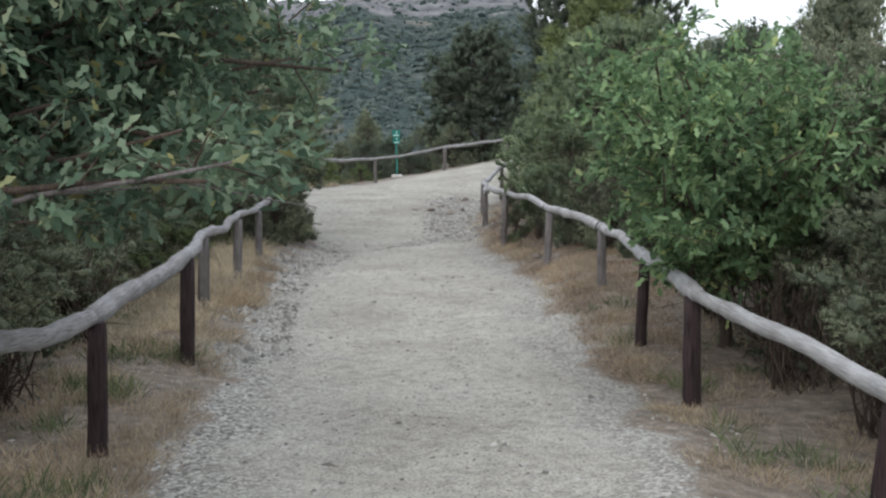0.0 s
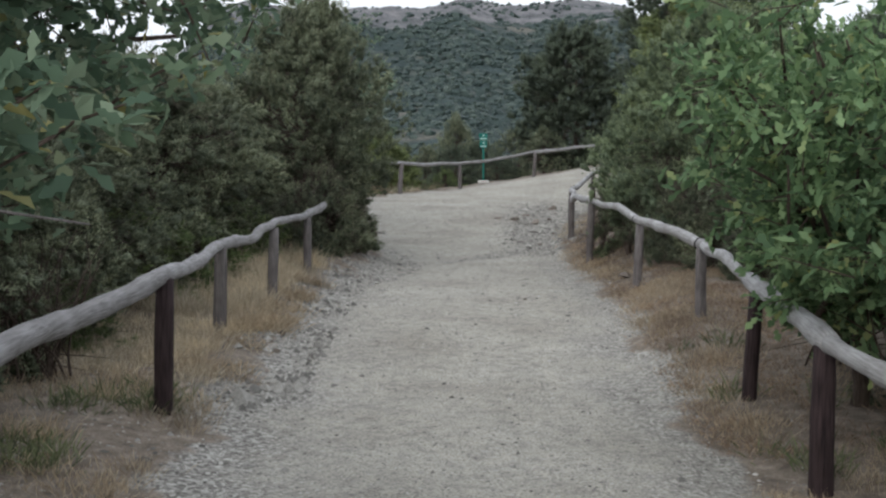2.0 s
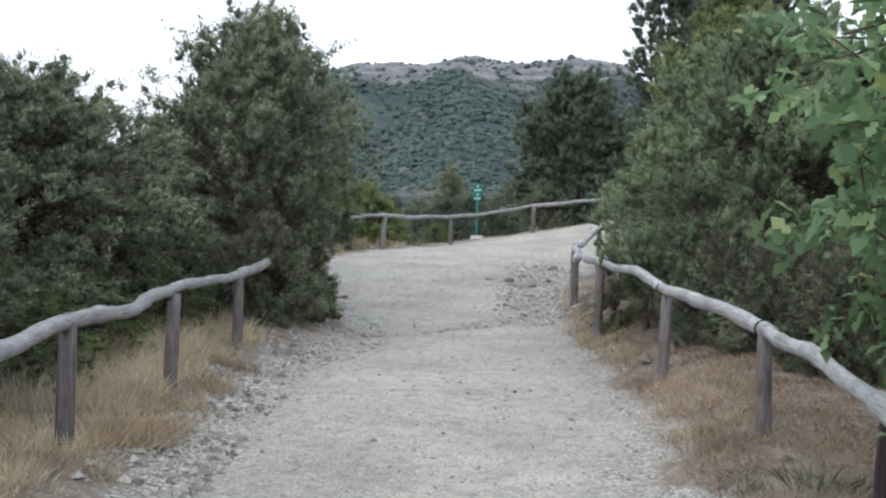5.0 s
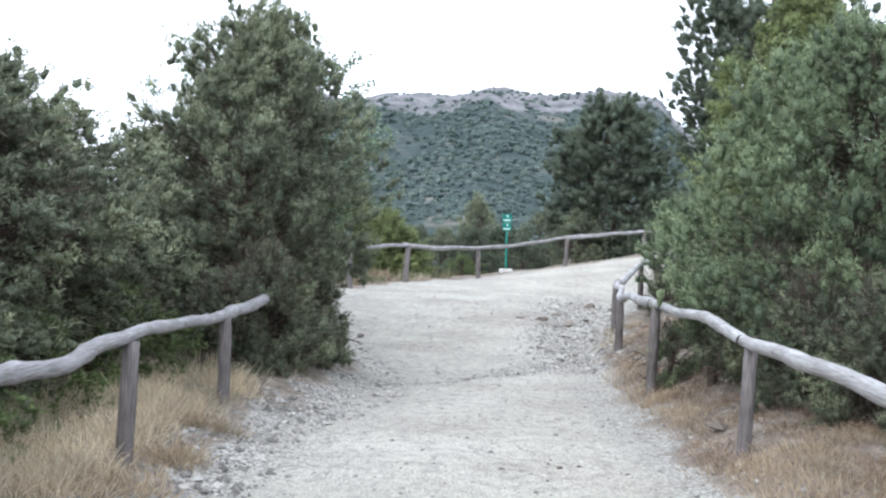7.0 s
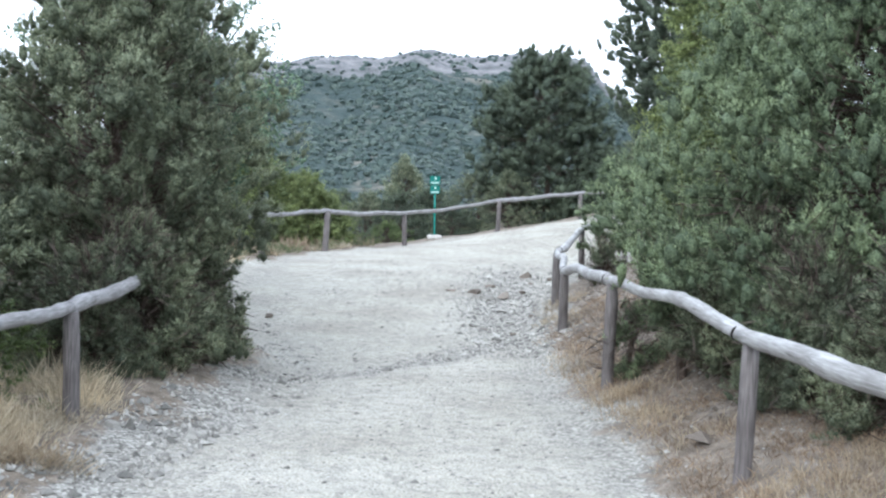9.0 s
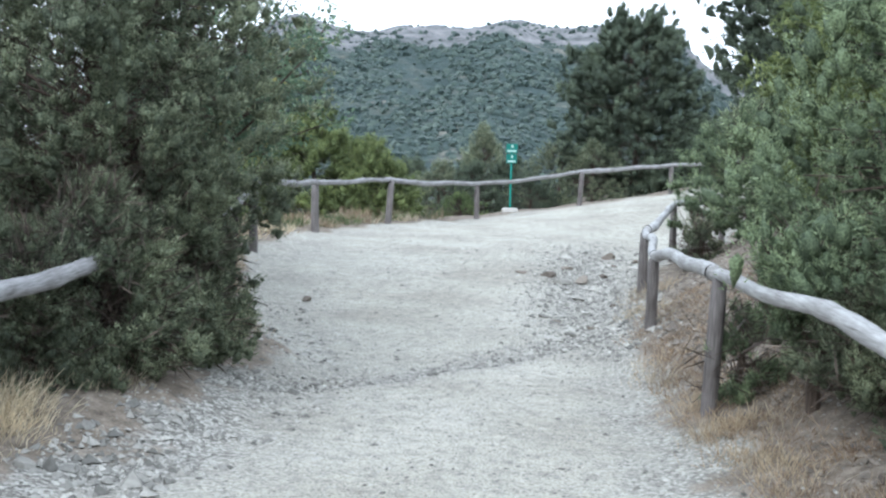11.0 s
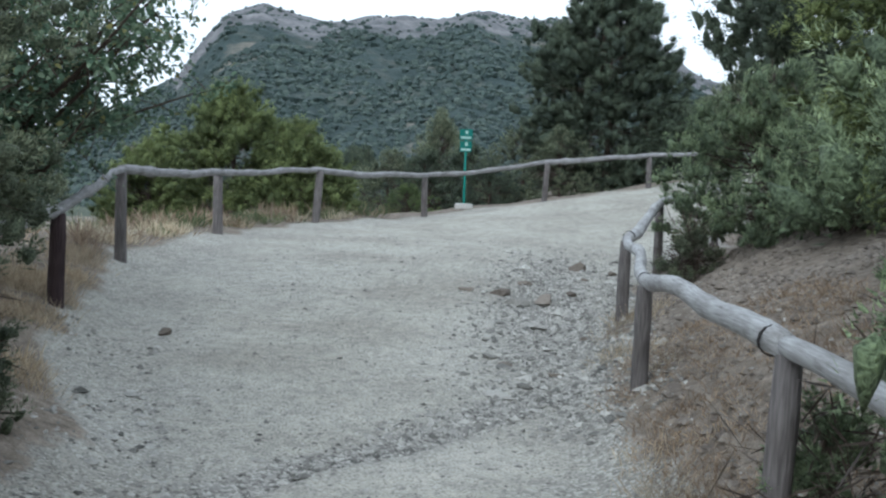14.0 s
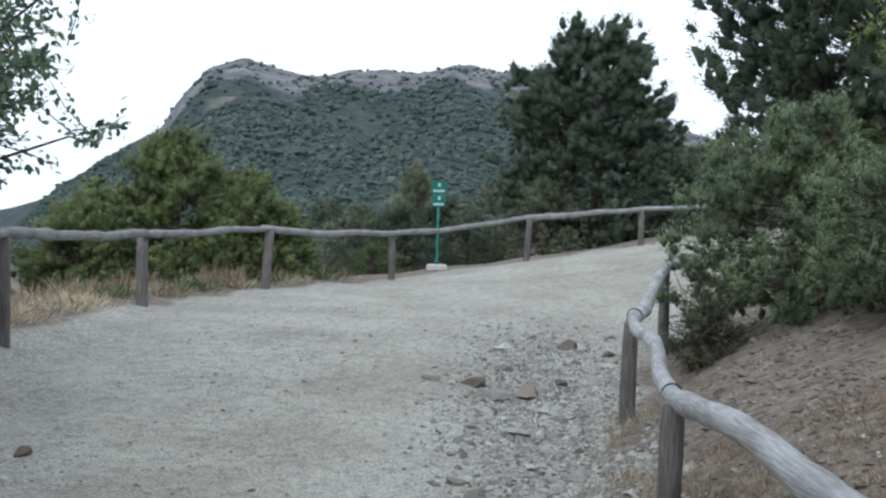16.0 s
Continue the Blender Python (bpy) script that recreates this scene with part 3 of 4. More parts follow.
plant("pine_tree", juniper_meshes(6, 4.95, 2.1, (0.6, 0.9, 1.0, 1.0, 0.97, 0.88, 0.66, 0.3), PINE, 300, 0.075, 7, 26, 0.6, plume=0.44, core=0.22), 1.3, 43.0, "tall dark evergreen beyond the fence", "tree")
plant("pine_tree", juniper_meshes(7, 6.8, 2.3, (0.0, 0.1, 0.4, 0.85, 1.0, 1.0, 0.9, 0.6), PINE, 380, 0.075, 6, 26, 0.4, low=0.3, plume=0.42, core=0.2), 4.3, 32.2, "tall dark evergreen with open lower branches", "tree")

# scrub and trees further off, from a few shared shapes
NEAR_A = juniper_meshes(21, 2.4, 1.55, (0.3, 0.5, 0.8, 1.0, 1.0, 0.85, 0.6, 0.25), JUNIPER, 210, 0.04, 9, 32, 2.2, low=0.2, plume=0.25, rise=0.25)
NEAR_B = juniper_meshes(22, 2.7, 1.4, CONE, JUNIPER, 210, 0.04, 9, 32, 1.6, plume=0.25, rise=0.6)
FAR_A = juniper_meshes(11, 3.0, 1.5, CONE, JUNIPER, 140, 0.065, 6, 20, 0.5, plume=0.28)
FAR_B = juniper_meshes(12, 2.4, 1.6, ROUND, JUNIPER, 140, 0.06, 6, 20, 0.5, plume=0.27)
FAR_C = juniper_meshes(13, 2.2, 1.6, SPREAD, PINE, 120, 0.07, 6, 18, 0.5, plume=0.3)
FAR_D = juniper_meshes(14, 1.3, 1.2, ROUND, PAD_GREEN, 110, 0.036, 6, 32, 0.4, plume=0.17, rise=0.1)
SKIRT = juniper_meshes(23, 1.15, 0.62, (1.0, 1.0, 0.95, 0.85, 0.7, 0.55, 0.35, 0.1), JUNIPER, 110, 0.036, 8, 40, 1.5, plume=0.2, rise=1.0)
for k, (kind, x, y, turn, s) in enumerate([
    (NEAR_A, -4.35, 11.2, 10, 0.95), (NEAR_A, -4.45, 14.7, 60, 1.1), (NEAR_A, -4.1, 8.3, 100, 0.9), (NEAR_B, -4.3, 9.4, 30, 1.2), (NEAR_A, -5.5, 17.0, 200, 0.95), (FAR_B, -5.0, 20.0, 140, 1.05), (FAR_B, -7.4, 22.5, 40, 1.2), (FAR_A, -7.0, 18.5, 15, 1.0), (NEAR_B, -6.8, 12.5, 20, 1.15), (NEAR_B, -4.4, 13.2, 250, 0.95),
    (FAR_A, -8.5, 15.5, 140, 1.05), (FAR_B, -9.5, 20.5, 75, 1.1), (SKIRT, -2.72, 17.45, 0, 1.0), (SKIRT, -3.0, 16.9, 120, 0.8), (SKIRT, -2.74, 18.45, 60, 1.1), (SKIRT, -2.9, 19.5, 200, 0.95), (SKIRT, 2.15, 16.0, 30, 0.9), (SKIRT, 2.5, 15.2, 100, 0.9), (SKIRT, 1.95, 17.0, 170, 0.95), (SKIRT, 2.1, 18.4, 250, 0.9), (SKIRT, 2.9, 14.4, 10, 0.9), (NEAR_A, -3.7, 6.0, 200, 1.0), (NEAR_B, -4.3, 7.2, 80, 1.1), (FAR_D, -3.75, 12.7, 0, 0.75), (FAR_D, -3.7, 15.7, 90, 0.75), (FAR_D, -3.6, 14.2, 40, 0.6), (FAR_D, -3.6, 10.2, 190, 0.55),
    # unseen bushes round the start, added to close the sides and dim the verges
    (FAR_B, -6.0, 6.5, 10, 1.2), (FAR_A, -7.5, 2.5, 33, 1.2), (FAR_C, -5.0, -2.0, 5, 1.1), (FAR_B, -3.9, 1.6, 75, 1.15),
    (NEAR_B, 4.3, 8.4, 77, 1.3), (NEAR_A, 3.9, 5.9, 160, 1.0), (NEAR_A, 4.0, 10.2, 160, 0.9), (NEAR_A, 4.2, 12.0, 15, 1.1), (FAR_A, 5.2, 14.6, 210, 1.2), (FAR_C, 5.2, 19.0, 33, 1.1), (FAR_B, 4.6, 4.8, 95, 1.1), (FAR_A, 5.0, 0.5, 95, 1.2),
    (FAR_B, 5.6, 24.0, 120, 1.0), (FAR_C, 5.4, 28.4, 10, 0.9), (FAR_A, 7.5, 21.5, 8, 1.2), (FAR_A, 8.0, 30.5, 60, 1.3),
    (FAR_C, -2.8, 42.5, 0, 0.85), (FAR_B, -0.6, 42.6, 45, 0.85), (FAR_C, -5.0, 46.0, 90, 1.0), (FAR_B, 4.8, 45.5, 180, 1.1), (FAR_A, 7.5, 42.0, 100, 1.3), (FAR_C, -8.5, 44.0, 20, 1.1),
    (FAR_D, -2.7, 37.6, 20, 0.6), (FAR_B, -7.4, 28.0, 20, 0.75), (FAR_B, -8.6, 31.5, 80, 0.9), (FAR_C, -6.6, 25.2, 10, 0.6), (FAR_C, -1.9, 43.6, 30, 0.85), (FAR_B, -3.9, 43.4, 130, 0.8), (FAR_B, 0.3, 41.4, 200, 0.7), (FAR_C, -1.3, 41.0, 75, 0.6), (FAR_B, -10.5, 36.0, 50, 1.0), (FAR_C, -12.5, 28.0, 0, 1.1), (FAR_C, 1.0, 49.0, 0, 1.2), (FAR_A, -3.5, 52, 50, 1.1), (FAR_C, 3.2, 41.8, 70, 0.8),
]):
    low = kind is FAR_D
    plant("low_bush" if low else "juniper_bush", kind, x, y, "low bright green bush" if low else "dark green juniper scrub", "bush", turn, s, group="scrub round the path")

# oaks that reach over the rails
tips = [(x, y, z) for x, y, z in cloud_tips(31, 90, (2.2, 8.4, 1.75), (1.25, 2.1, 0.95)) if x - 0.3 > max(0.38 + 0.283 * (y - 5.6), 0.4 + 0.137 * (y - 4.56)) and y > 6.6 and z > 1.15]
tips += [(1.4, 7.4, 2.1), (1.5, 7.5, 1.7), (1.6, 7.4, 2.4), (1.8, 8.0, 2.5)]
e = plant("oak_tree", oak_meshes(31, [(x - 2.5, y - 9.0, z) for x, y, z in tips], (0, 0, 0), OAK, 50, 0.088), 2.5, 9.0, "young oak with bright green lobed leaves over the rail", "oak")
tips = [t for t in cloud_tips(32, 90, (-1.6, 3.7, 2.05), (1.0, 1.3, 0.75)) if t[2] > 1.45 and t[0] < -0.75] + [(-0.72, 2.6, 1.56), (-0.6, 2.4, 1.44), (-0.8, 2.85, 1.52), (-1.3, 3.7, 1.38), (-0.42, 3.9, 1.92), (-0.75, 4.6, 1.78), (-0.6, 4.2, 1.87), (-0.9, 3.2, 1.62), (-1.0, 3.8, 1.6), (-0.5, 4.4, 1.98)]
left_oak = plant("oak_tree", oak_meshes(32, [(x + 2.75, y - 3.6, z + 0.2) for x, y, z in tips], (0, 0, 0), OAK_GREY, 64, 0.068, 0.28, foot=1.75), -2.75, 3.6, "oak with grey-green lobed leaves arching over the fence", "oak")
r = np.random.default_rng(35)
bough = np.array([(-2.72, 3.6, 0.5), (-1.9, 3.1, 0.98), (-1.3, 2.75, 1.15), (-0.85, 2.5, 1.22), (-0.55, 2.3, 1.28)]) - np.array(left_oak.location)
lines = [(bough, 0.016, 0.005), (bent(bough[2], bough[2] + np.array([0.55, 0.2, 0.03]), r, 4, 0.06), 0.006, 0.002), (bent(bough[3], bough[3] + np.array([0.5, 0.3, -0.1]), r, 4, 0.06), 0.005, 0.002), (bent(bough[1], bough[1] + np.array([0.2, 0.1, -0.3]), r, 4, 0.06), 0.006, 0.002)]
part("bare_branch", limb_mesh("bare_branch", lines, POST, 6), left_oak, "bare grey branch")
tips = cloud_tips(33, 85, (-4.15, 23.3, 2.5), (1.8, 1.95, 1.85))
plant("oak_tree", oak_meshes(33, [(x + 4.9, y - 23.6, z) for x, y, z in tips], (0, 0, 0), OAK_GREY, 62, 0.058, 0.42, shape=OVAL), -4.9, 23.6, "airy broad-leaved tree beyond the fence", "tree")


# ---- fences ----
def post_mesh(height, radius, mat, seed, sides=12):
    r = np.random.default_rng(seed)
    verts, faces, rings = [], [], 7
    lean = r.normal(size=2) * 0.012
    flute = 1 + 0.09 * r.normal(size=sides)
    for k in range(rings):
        t = k / (rings - 1)
        z = -0.35 + (height + 0.35) * t
        rr = radius * (1.06 - 0.10 * t) * (0.93 if k == rings - 1 else 1)
        for s in range(sides):
            a = 6.2832 * s / sides
            q = rr * flute[s] * (1 + 0.03 * r.normal())
            verts.append((q * math.cos(a) + lean[0] * t * 3, q * math.sin(a) + lean[1] * t * 3, z))
    for k in range(rings - 1):
        for s in range(sides):
            t = (s + 1) % sides
            faces.append((k * sides + s, k * sides + t, (k + 1) * sides + t, (k + 1) * sides + s))
    faces.append(tuple((rings - 1) * sides + s for s in range(sides)))
    return mesh_from("post", verts, faces, mat, True)


def log_mesh(length, r0, r1, sag, seed, mat, sides=14, steps=22):
    """A crooked barked pole along x, with knots."""
    r = np.random.default_rng(seed)
    verts, faces = [], []
    ph, knots = r.uniform(0, 6.28, 4), r.uniform(0.1, 0.9, 3)
    for k in range(steps):
        t = k / (steps - 1)
        env = math.sin(math.pi * t)
        cy = env * (0.026 * math.sin(5.2 * t + ph[0]) + 0.012 * math.sin(11 * t + ph[1]))
        cz = env * (sag + 0.018 * math.sin(6.0 * t + ph[2]) + 0.010 * math.sin(13 * t + ph[3]))
        rad = r0 + (r1 - r0) * t
        rad *= 1 + 0.22 * sum(math.exp(-((t - q) / 0.02) ** 2) for q in knots) + 0.03 * r.normal()
        if k in (0, steps - 1):
            rad *= 0.86
        for s in range(sides):
            a = 6.2832 * s / sides
            q = rad * (1 + 0.03 * math.sin(3 * a + 2 * t + ph[0]) + 0.012 * r.normal())
            verts.append((length * t, cy + q * math.cos(a), cz + q * math.sin(a)))
    for k in range(steps - 1):
        for s in range(sides):
            t = (s + 1) % sides
            faces.append((k * sides + s, k * sides + t, (k + 1) * sides + t, (k + 1) * sides + s))
    faces.append(tuple(range(sides - 1, -1, -1)))
    faces.append(tuple((steps - 1) * sides + s for s in range(sides)))
    return mesh_from("rail", verts, faces, mat, True)


def binding(radius, turns=3, pitch=0.011, thick=0.003):
    """Wire wound round a log that lies along x."""
    th = np.linspace(0, 6.2832 * turns, 14 * turns + 1)
    return limb_mesh("wire", [(np.stack([pitch * th / 6.2832, radius * np.cos(th), radius * np.sin(th)], 1), thick, thick)], WIRE, 5)


def fence(label, posts, seed, rail_radius, mat, bound=()):
    """posts: x, y, height of the rail's axis in the world, post radius, dark or grey, sag of the rail that starts here."""
    f = empty("rail_fence", label, "fence")
    for k, (x, y, z, rad, dark, sag) in enumerate(posts):
        g = float(land(x, y))
        part("post", post_mesh(z - g - rail_radius * 0.5, rad, POST_DARK if dark else POST, seed + k), f, "dark stained post" if dark else "grey weathered post", pose(x, y, g))
        if k + 1 < len(posts):
            x2, y2, z2 = posts[k + 1][:3]
            p, q = Vector((x, y, z)), Vector((x2, y2, z2))
            d = q - p
            m = Matrix.Translation(p - d.normalized() * 0.07) @ d.to_track_quat("X", "Z").to_matrix().to_4x4()
            big = rail_radius * (1.12 if k % 2 else 0.95) * (1.25 if y < 9 else 1)
            part("rail", log_mesh(d.length + 0.14, big, big * 0.88, sag, seed + 50 + k, mat), f, "", m)
            if k in bound:
                part("wire", binding(big * 1.04), f, "dark binding wire", m @ pose(0.17, 0, 0))
    return f


fence("rustic fence of crooked grey logs on round posts", [
    (-1.75, -2.0, 0.45, 0.055, 1, 0), (-1.7, 0.4, 0.6, 0.055, 1, 0), (-1.76, 2.8, 0.53, 0.055, 1, 0.0), (-1.9, 5.4, 0.31, 0.055, 1, -0.01), (-1.95, 8.0, 0.37, 0.06, 1, -0.03), (-2.43, 11.06, 0.26, 0.052, 0, -0.02), (-2.45, 13.1, 0.27, 0.055, 0, 0.02), (-2.57, 15.6, 0.21, 0.05, 0, 0.0), (-2.75, 18.2, 0.27, 0.05, 0, 0.0), (-3.25, 20.6, 0.16, 0.05, 0, 0.0),
    (-3.63, 23.1, 0.24, 0.06, 1, 0.02), (-4.24, 26.15, 0.48, 0.065, 0, -0.02), (-4.13, 29.4, 0.40, 0.06, 0, -0.02), (-3.5, 32.5, 0.42, 0.06, 0, -0.04), (-2.06, 35.1, 0.36, 0.055, 0, -0.03), (-0.01, 37.0, 0.68, 0.055, 0, -0.02), (2.08, 38.8, 0.92, 0.055, 0, 0.02), (5.0, 40.2, 1.1, 0.055, 0, 0.0)], 100, 0.045, RAIL)
fence("rustic fence of thick pale peeled logs on round posts", [
    (2.1, -1.5, 0.35, 0.06, 1, 0), (2.4, 1.5, 0.1, 0.06, 1, 0), (2.25, 4.6, 0.10, 0.06, 1, 0.0), (1.87, 7.3, 0.20, 0.065, 1, 0.0), (1.78, 9.15, 0.29, 0.047, 1, 0.0), (1.79, 11.75, 0.29, 0.046, 0, 0.02), (1.42, 14.6, 0.30, 0.046, 0, 0.045), (1.01, 18.1, 0.31, 0.05, 0, 0.04), (0.83, 21.7, 0.115, 0.05, 0, 0.0), (0.89, 24.9, 0.16, 0.055, 0, -0.03), (1.45, 28.0, 0.40, 0.05, 0, 0.0), (2.4, 30.4, 0.5, 0.05, 0, 0.0)], 200, 0.046, RAIL_PALE, (5, 6, 7, 8, 9))


# ---- sign ----
def box(name, size, mat, bevel=0.004):
    bm = bmesh.new()
    bmesh.ops.create_cube(bm, size=1)
    bmesh.ops.scale(bm, vec=size, verts=bm.verts)
    bmesh.ops.bevel(bm, geom=bm.edges[:], offset=bevel, segments=2, affect="EDGES")
    me = bpy.data.meshes.new(name)
    bm.to_mesh(me)
    bm.free()
    me.materials.append(mat)
    return me


def tube(name, radius, z0, z1, mat):
    return limb_mesh(name, [([(0, 0, z0), (0, 0, (z0 + z1) / 2), (0, 0, z1)], radius, radius)], mat, 12)


SX, SY = -1.47, 36.3
sz = float(land(SX, SY))
sign = empty("trail_sign", "green metal trail sign with two small plates on a green pole", "sign", (SX, SY, sz))
sign.rotation_euler = (radians(1), radians(-1), radians(4))
part("base", box("base", (0.34, 0.28, 0.10), CONCRETE, 0.02), sign, "pale concrete footing", pose(0, 0, 0.03))
part("pole", tube("pole", 0.021, 0.0, 1.46, GREEN_POLE), sign)
for z, w in ((1.36, 0.24), (1.14, 0.22)):
    plate = part("plate", box("plate", (w, 0.012, 0.20), GREEN_PAINT), sign, "green plate with white lettering", pose(0, -0.03, z))
    part("lettering", box("lettering", (w * 0.8, 0.004, 0.04), LETTER, 0.001), plate, "white lettering", pose(0, -0.008, -0.055))
    part("lettering", box("lettering", (0.045, 0.004, 0.06), LETTER, 0.001), plate, "white mark", pose(0.01, -0.008, 0.045))


# ---- grass, weeds and bare shrubs ----
def blades(name, clumps, per, height, width, mat, label, seed, splay=0.5, foot=0.07):
    r = np.random.default_rng(seed)
    n = len(clumps)
    c = np.repeat(clumps, per, axis=0)
    xy = c + r.normal(size=c.shape) * foot
    base = np.concatenate([xy, land(xy[:, 0], xy[:, 1])[:, None] - 0.01], 1)
    tall = np.repeat(r.uniform(0.5, 1.25, n), per) * r.uniform(0.45, 1.2, n * per) * height
    lean = np.concatenate([(xy - c) / foot * 0.35 + r.normal(size=xy.shape) * splay, np.ones((n * per, 1))], 1)
    tip = base + unit(lean) * tall[:, None]
    side = unit(np.cross(lean, r.normal(size=lean.shape))) * (width * r.uniform(0.6, 1.3, n * per))[:, None]
    mid = base + (tip - base) * 0.5 + np.array([0, 0, 0.06]) * tall[:, None]
    me = polys(name, np.stack([base, mid + side, tip, mid - side], 1), 4, mat)
    tagged(new(name, me), label, "grass", kind="stuff")


def scatter(seed, n, y0, y1, side, near, far, patch=0.0, size=1.4):
    """Points beside the path: between `near` and `far` metres out from its edge."""
    r = np.random.default_rng(seed)
    y = r.uniform(y0, y1, n)
    d = near + (far - near) * r.random(n) ** 1.2
    x = np.interp(y, YS, LEFT) - d if side < 0 else np.interp(y, YS, RIGHT) + d
    keep = waves(x, y, size, seed) > patch
    return np.stack([x, y], 1)[keep]


blades("dry_grass", scatter(61, 1400, 9, 17.5, -1, 0.35, 1.8, -0.1), 24, 0.13, 0.0035, STRAW, "pale golden dry grass along the fence", 61)
blades("dry_grass", scatter(73, 1000, 3, 10, -1, 0.1, 1.8, -0.2), 24, 0.12, 0.0025, STRAW_TAN, "sparse brown dry grass under the fence", 73)
blades("dry_grass", scatter(62, 620, 11.5, 16.5, -1, 0.45, 1.5, 0.0), 22, 0.27, 0.003, STRAW, "tall golden dry grass by the posts", 62)
blades("dry_grass", scatter(63, 1100, 5, 15, 1, 0.15, 1.7, 0.0), 26, 0.10, 0.0022, STRAW_TAN, "short tan dry grass under the rail", 63)
blades("dry_grass", scatter(64, 420, 12, 25.5, 1, 0.0, 0.45, 0.15, 1.0), 26, 0.15, 0.0022, STRAW_TAN, "dry grass at the feet of the posts", 64)
blades("dry_grass", scatter(65, 500, 20, 26, -1, 0.15, 0.9, -0.1), 26, 0.15, 0.0028, STRAW_TAN, "dry grass by the fence posts", 65)
blades("dry_grass", scatter(66, 560, 26, 34.6, -1, 0.25, 1.2, 0.25), 20, 0.2, 0.004, STRAW, "dry grass behind the rail fence", 66)
blades("russet_weeds", scatter(67, 420, 10, 14.5, -1, 0.0, 0.45, 0.25, 1.0), 24, 0.18, 0.0035, STRAW_TAN, "russet dry weeds on the stony verge", 67, 0.8)
blades("russet_weeds", scatter(68, 1500, 8, 23, 1, 0.05, 1.5, -0.3, 1.0), 30, 0.08, 0.003, STRAW_RED, "russet dry litter and weeds on the bank", 68, 0.9)
blades("russet_weeds", scatter(69, 300, 26, 34.6, -1, 0.2, 1.2, 0.2, 1.0), 18, 0.3, 0.006, STRAW_RED, "brown dry weeds behind the fence", 69, 0.6)
blades("green_weeds", scatter(70, 420, 2, 9, -1, 0.3, 1.5, 0.25, 1.2), 20, 0.16, 0.0045, WEED, "dull green weeds round the fence posts", 70, 0.7)
blades("green_weeds", scatter(71, 260, 3, 11, 1, 0.25, 1.2, 0.35, 1.2), 20, 0.2, 0.0045, WEED, "dull green weeds under the rail", 71, 0.7)
blades("green_weeds", scatter(72, 200, 28, 34.6, -1, 0.3, 1.6, 0.3, 1.2), 20, 0.25, 0.008, WEED, "green weeds behind the fence", 72, 0.7)


def bare_shrub(x, y, seed, height, n=34):
    r = np.random.default_rng(seed)
    e = empty("bare_shrub", "leafless brown shrub of thin upright twigs", "shrub", (x, y, float(land(x, y))), "bare shrubs behind the rail")
    for k in range(n):
        a, q = r.uniform(0, 6.28), r.uniform(0.1, 0.55)
        p = np.array([r.normal() * 0.12, r.normal() * 0.12, -0.05])
        t = np.array([q * math.cos(a) * height, q * math.sin(a) * height, height * r.uniform(0.5, 1.0)])
        line = bent(p, t, r, 5, 0.12)
        lines = [(line, 0.011, 0.003)]
        for j in range(3):
            c = line[r.integers(1, 4)]
            lines.append((bent(c, c + r.normal(size=3) * 0.16 + np.array([0, 0, 0.12]), r, 3, 0.1), 0.005, 0.002))
        part("stem", limb_mesh("stem", lines, BARK, 4), e)


for k, (x, y, h) in enumerate([(3.0, 6.3, 1.15), (2.75, 7.7, 1.1), (2.8, 8.6, 1.1), (2.7, 10.2, 0.9), (3.3, 5.2, 1.1), (-2.9, 6.4, 0.8), (-3.0, 8.6, 1.0), (-3.2, 4.2, 0.9)]):
    bare_shrub(x, y, 300 + k, h)


# ---- stones ----
def stone_bed(name, xy, size, mat, label, seed, flat=0.5):
    """Many small angular stones in one mesh, each with eight faces."""
    r = np.random.default_rng(seed)
    n = len(xy)
    ax = np.array([[1, 0, 0], [0, 1, 0], [-1, 0, 0], [0, -1, 0], [0, 0, 1], [0, 0, -0.6]], float)
    v = ax[None] * r.uniform(0.55, 1.2, (n, 6, 1)) + r.normal(size=(n, 6, 3)) * 0.16
    v = v * np.array([1, 1, flat]) * (size * r.lognormal(0, 0.45, n))[:, None, None]
    th = r.uniform(0, 6.28, n)
    c, s = np.cos(th)[:, None], np.sin(th)[:, None]
    v = np.stack([v[..., 0] * c - v[..., 1] * s, v[..., 0] * s + v[..., 1] * c, v[..., 2]], -1)
    v = v + np.concatenate([xy, land(xy[:, 0], xy[:, 1])[:, None] + 0.15 * size * flat], 1)[:, None]
    tri = np.array([[0, 1, 4], [1, 2, 4], [2, 3, 4], [3, 0, 4], [1, 0, 5], [2, 1, 5], [3, 2, 5], [0, 3, 5]])
    faces = (tri[None] + 6 * np.arange(n)[:, None, None]).reshape(-1, 3)
    me = mesh_from(name, v.reshape(-1, 3), faces.tolist(), mat)
    tagged(new(name, me), label, "stones", kind="stuff")


def on_mask(seed, n, x0, x1, y0, y1, power=1.0, least=0.0):
    r = np.random.default_rng(seed)
    xy = np.stack([r.uniform(x0, x1, n), r.uniform(y0, y1, n)], 1)
    so, g = masks(xy[:, 0], xy[:, 1])
    return xy[r.random(n) < np.maximum(g ** power, least) * (1 - 0.6 * so)]


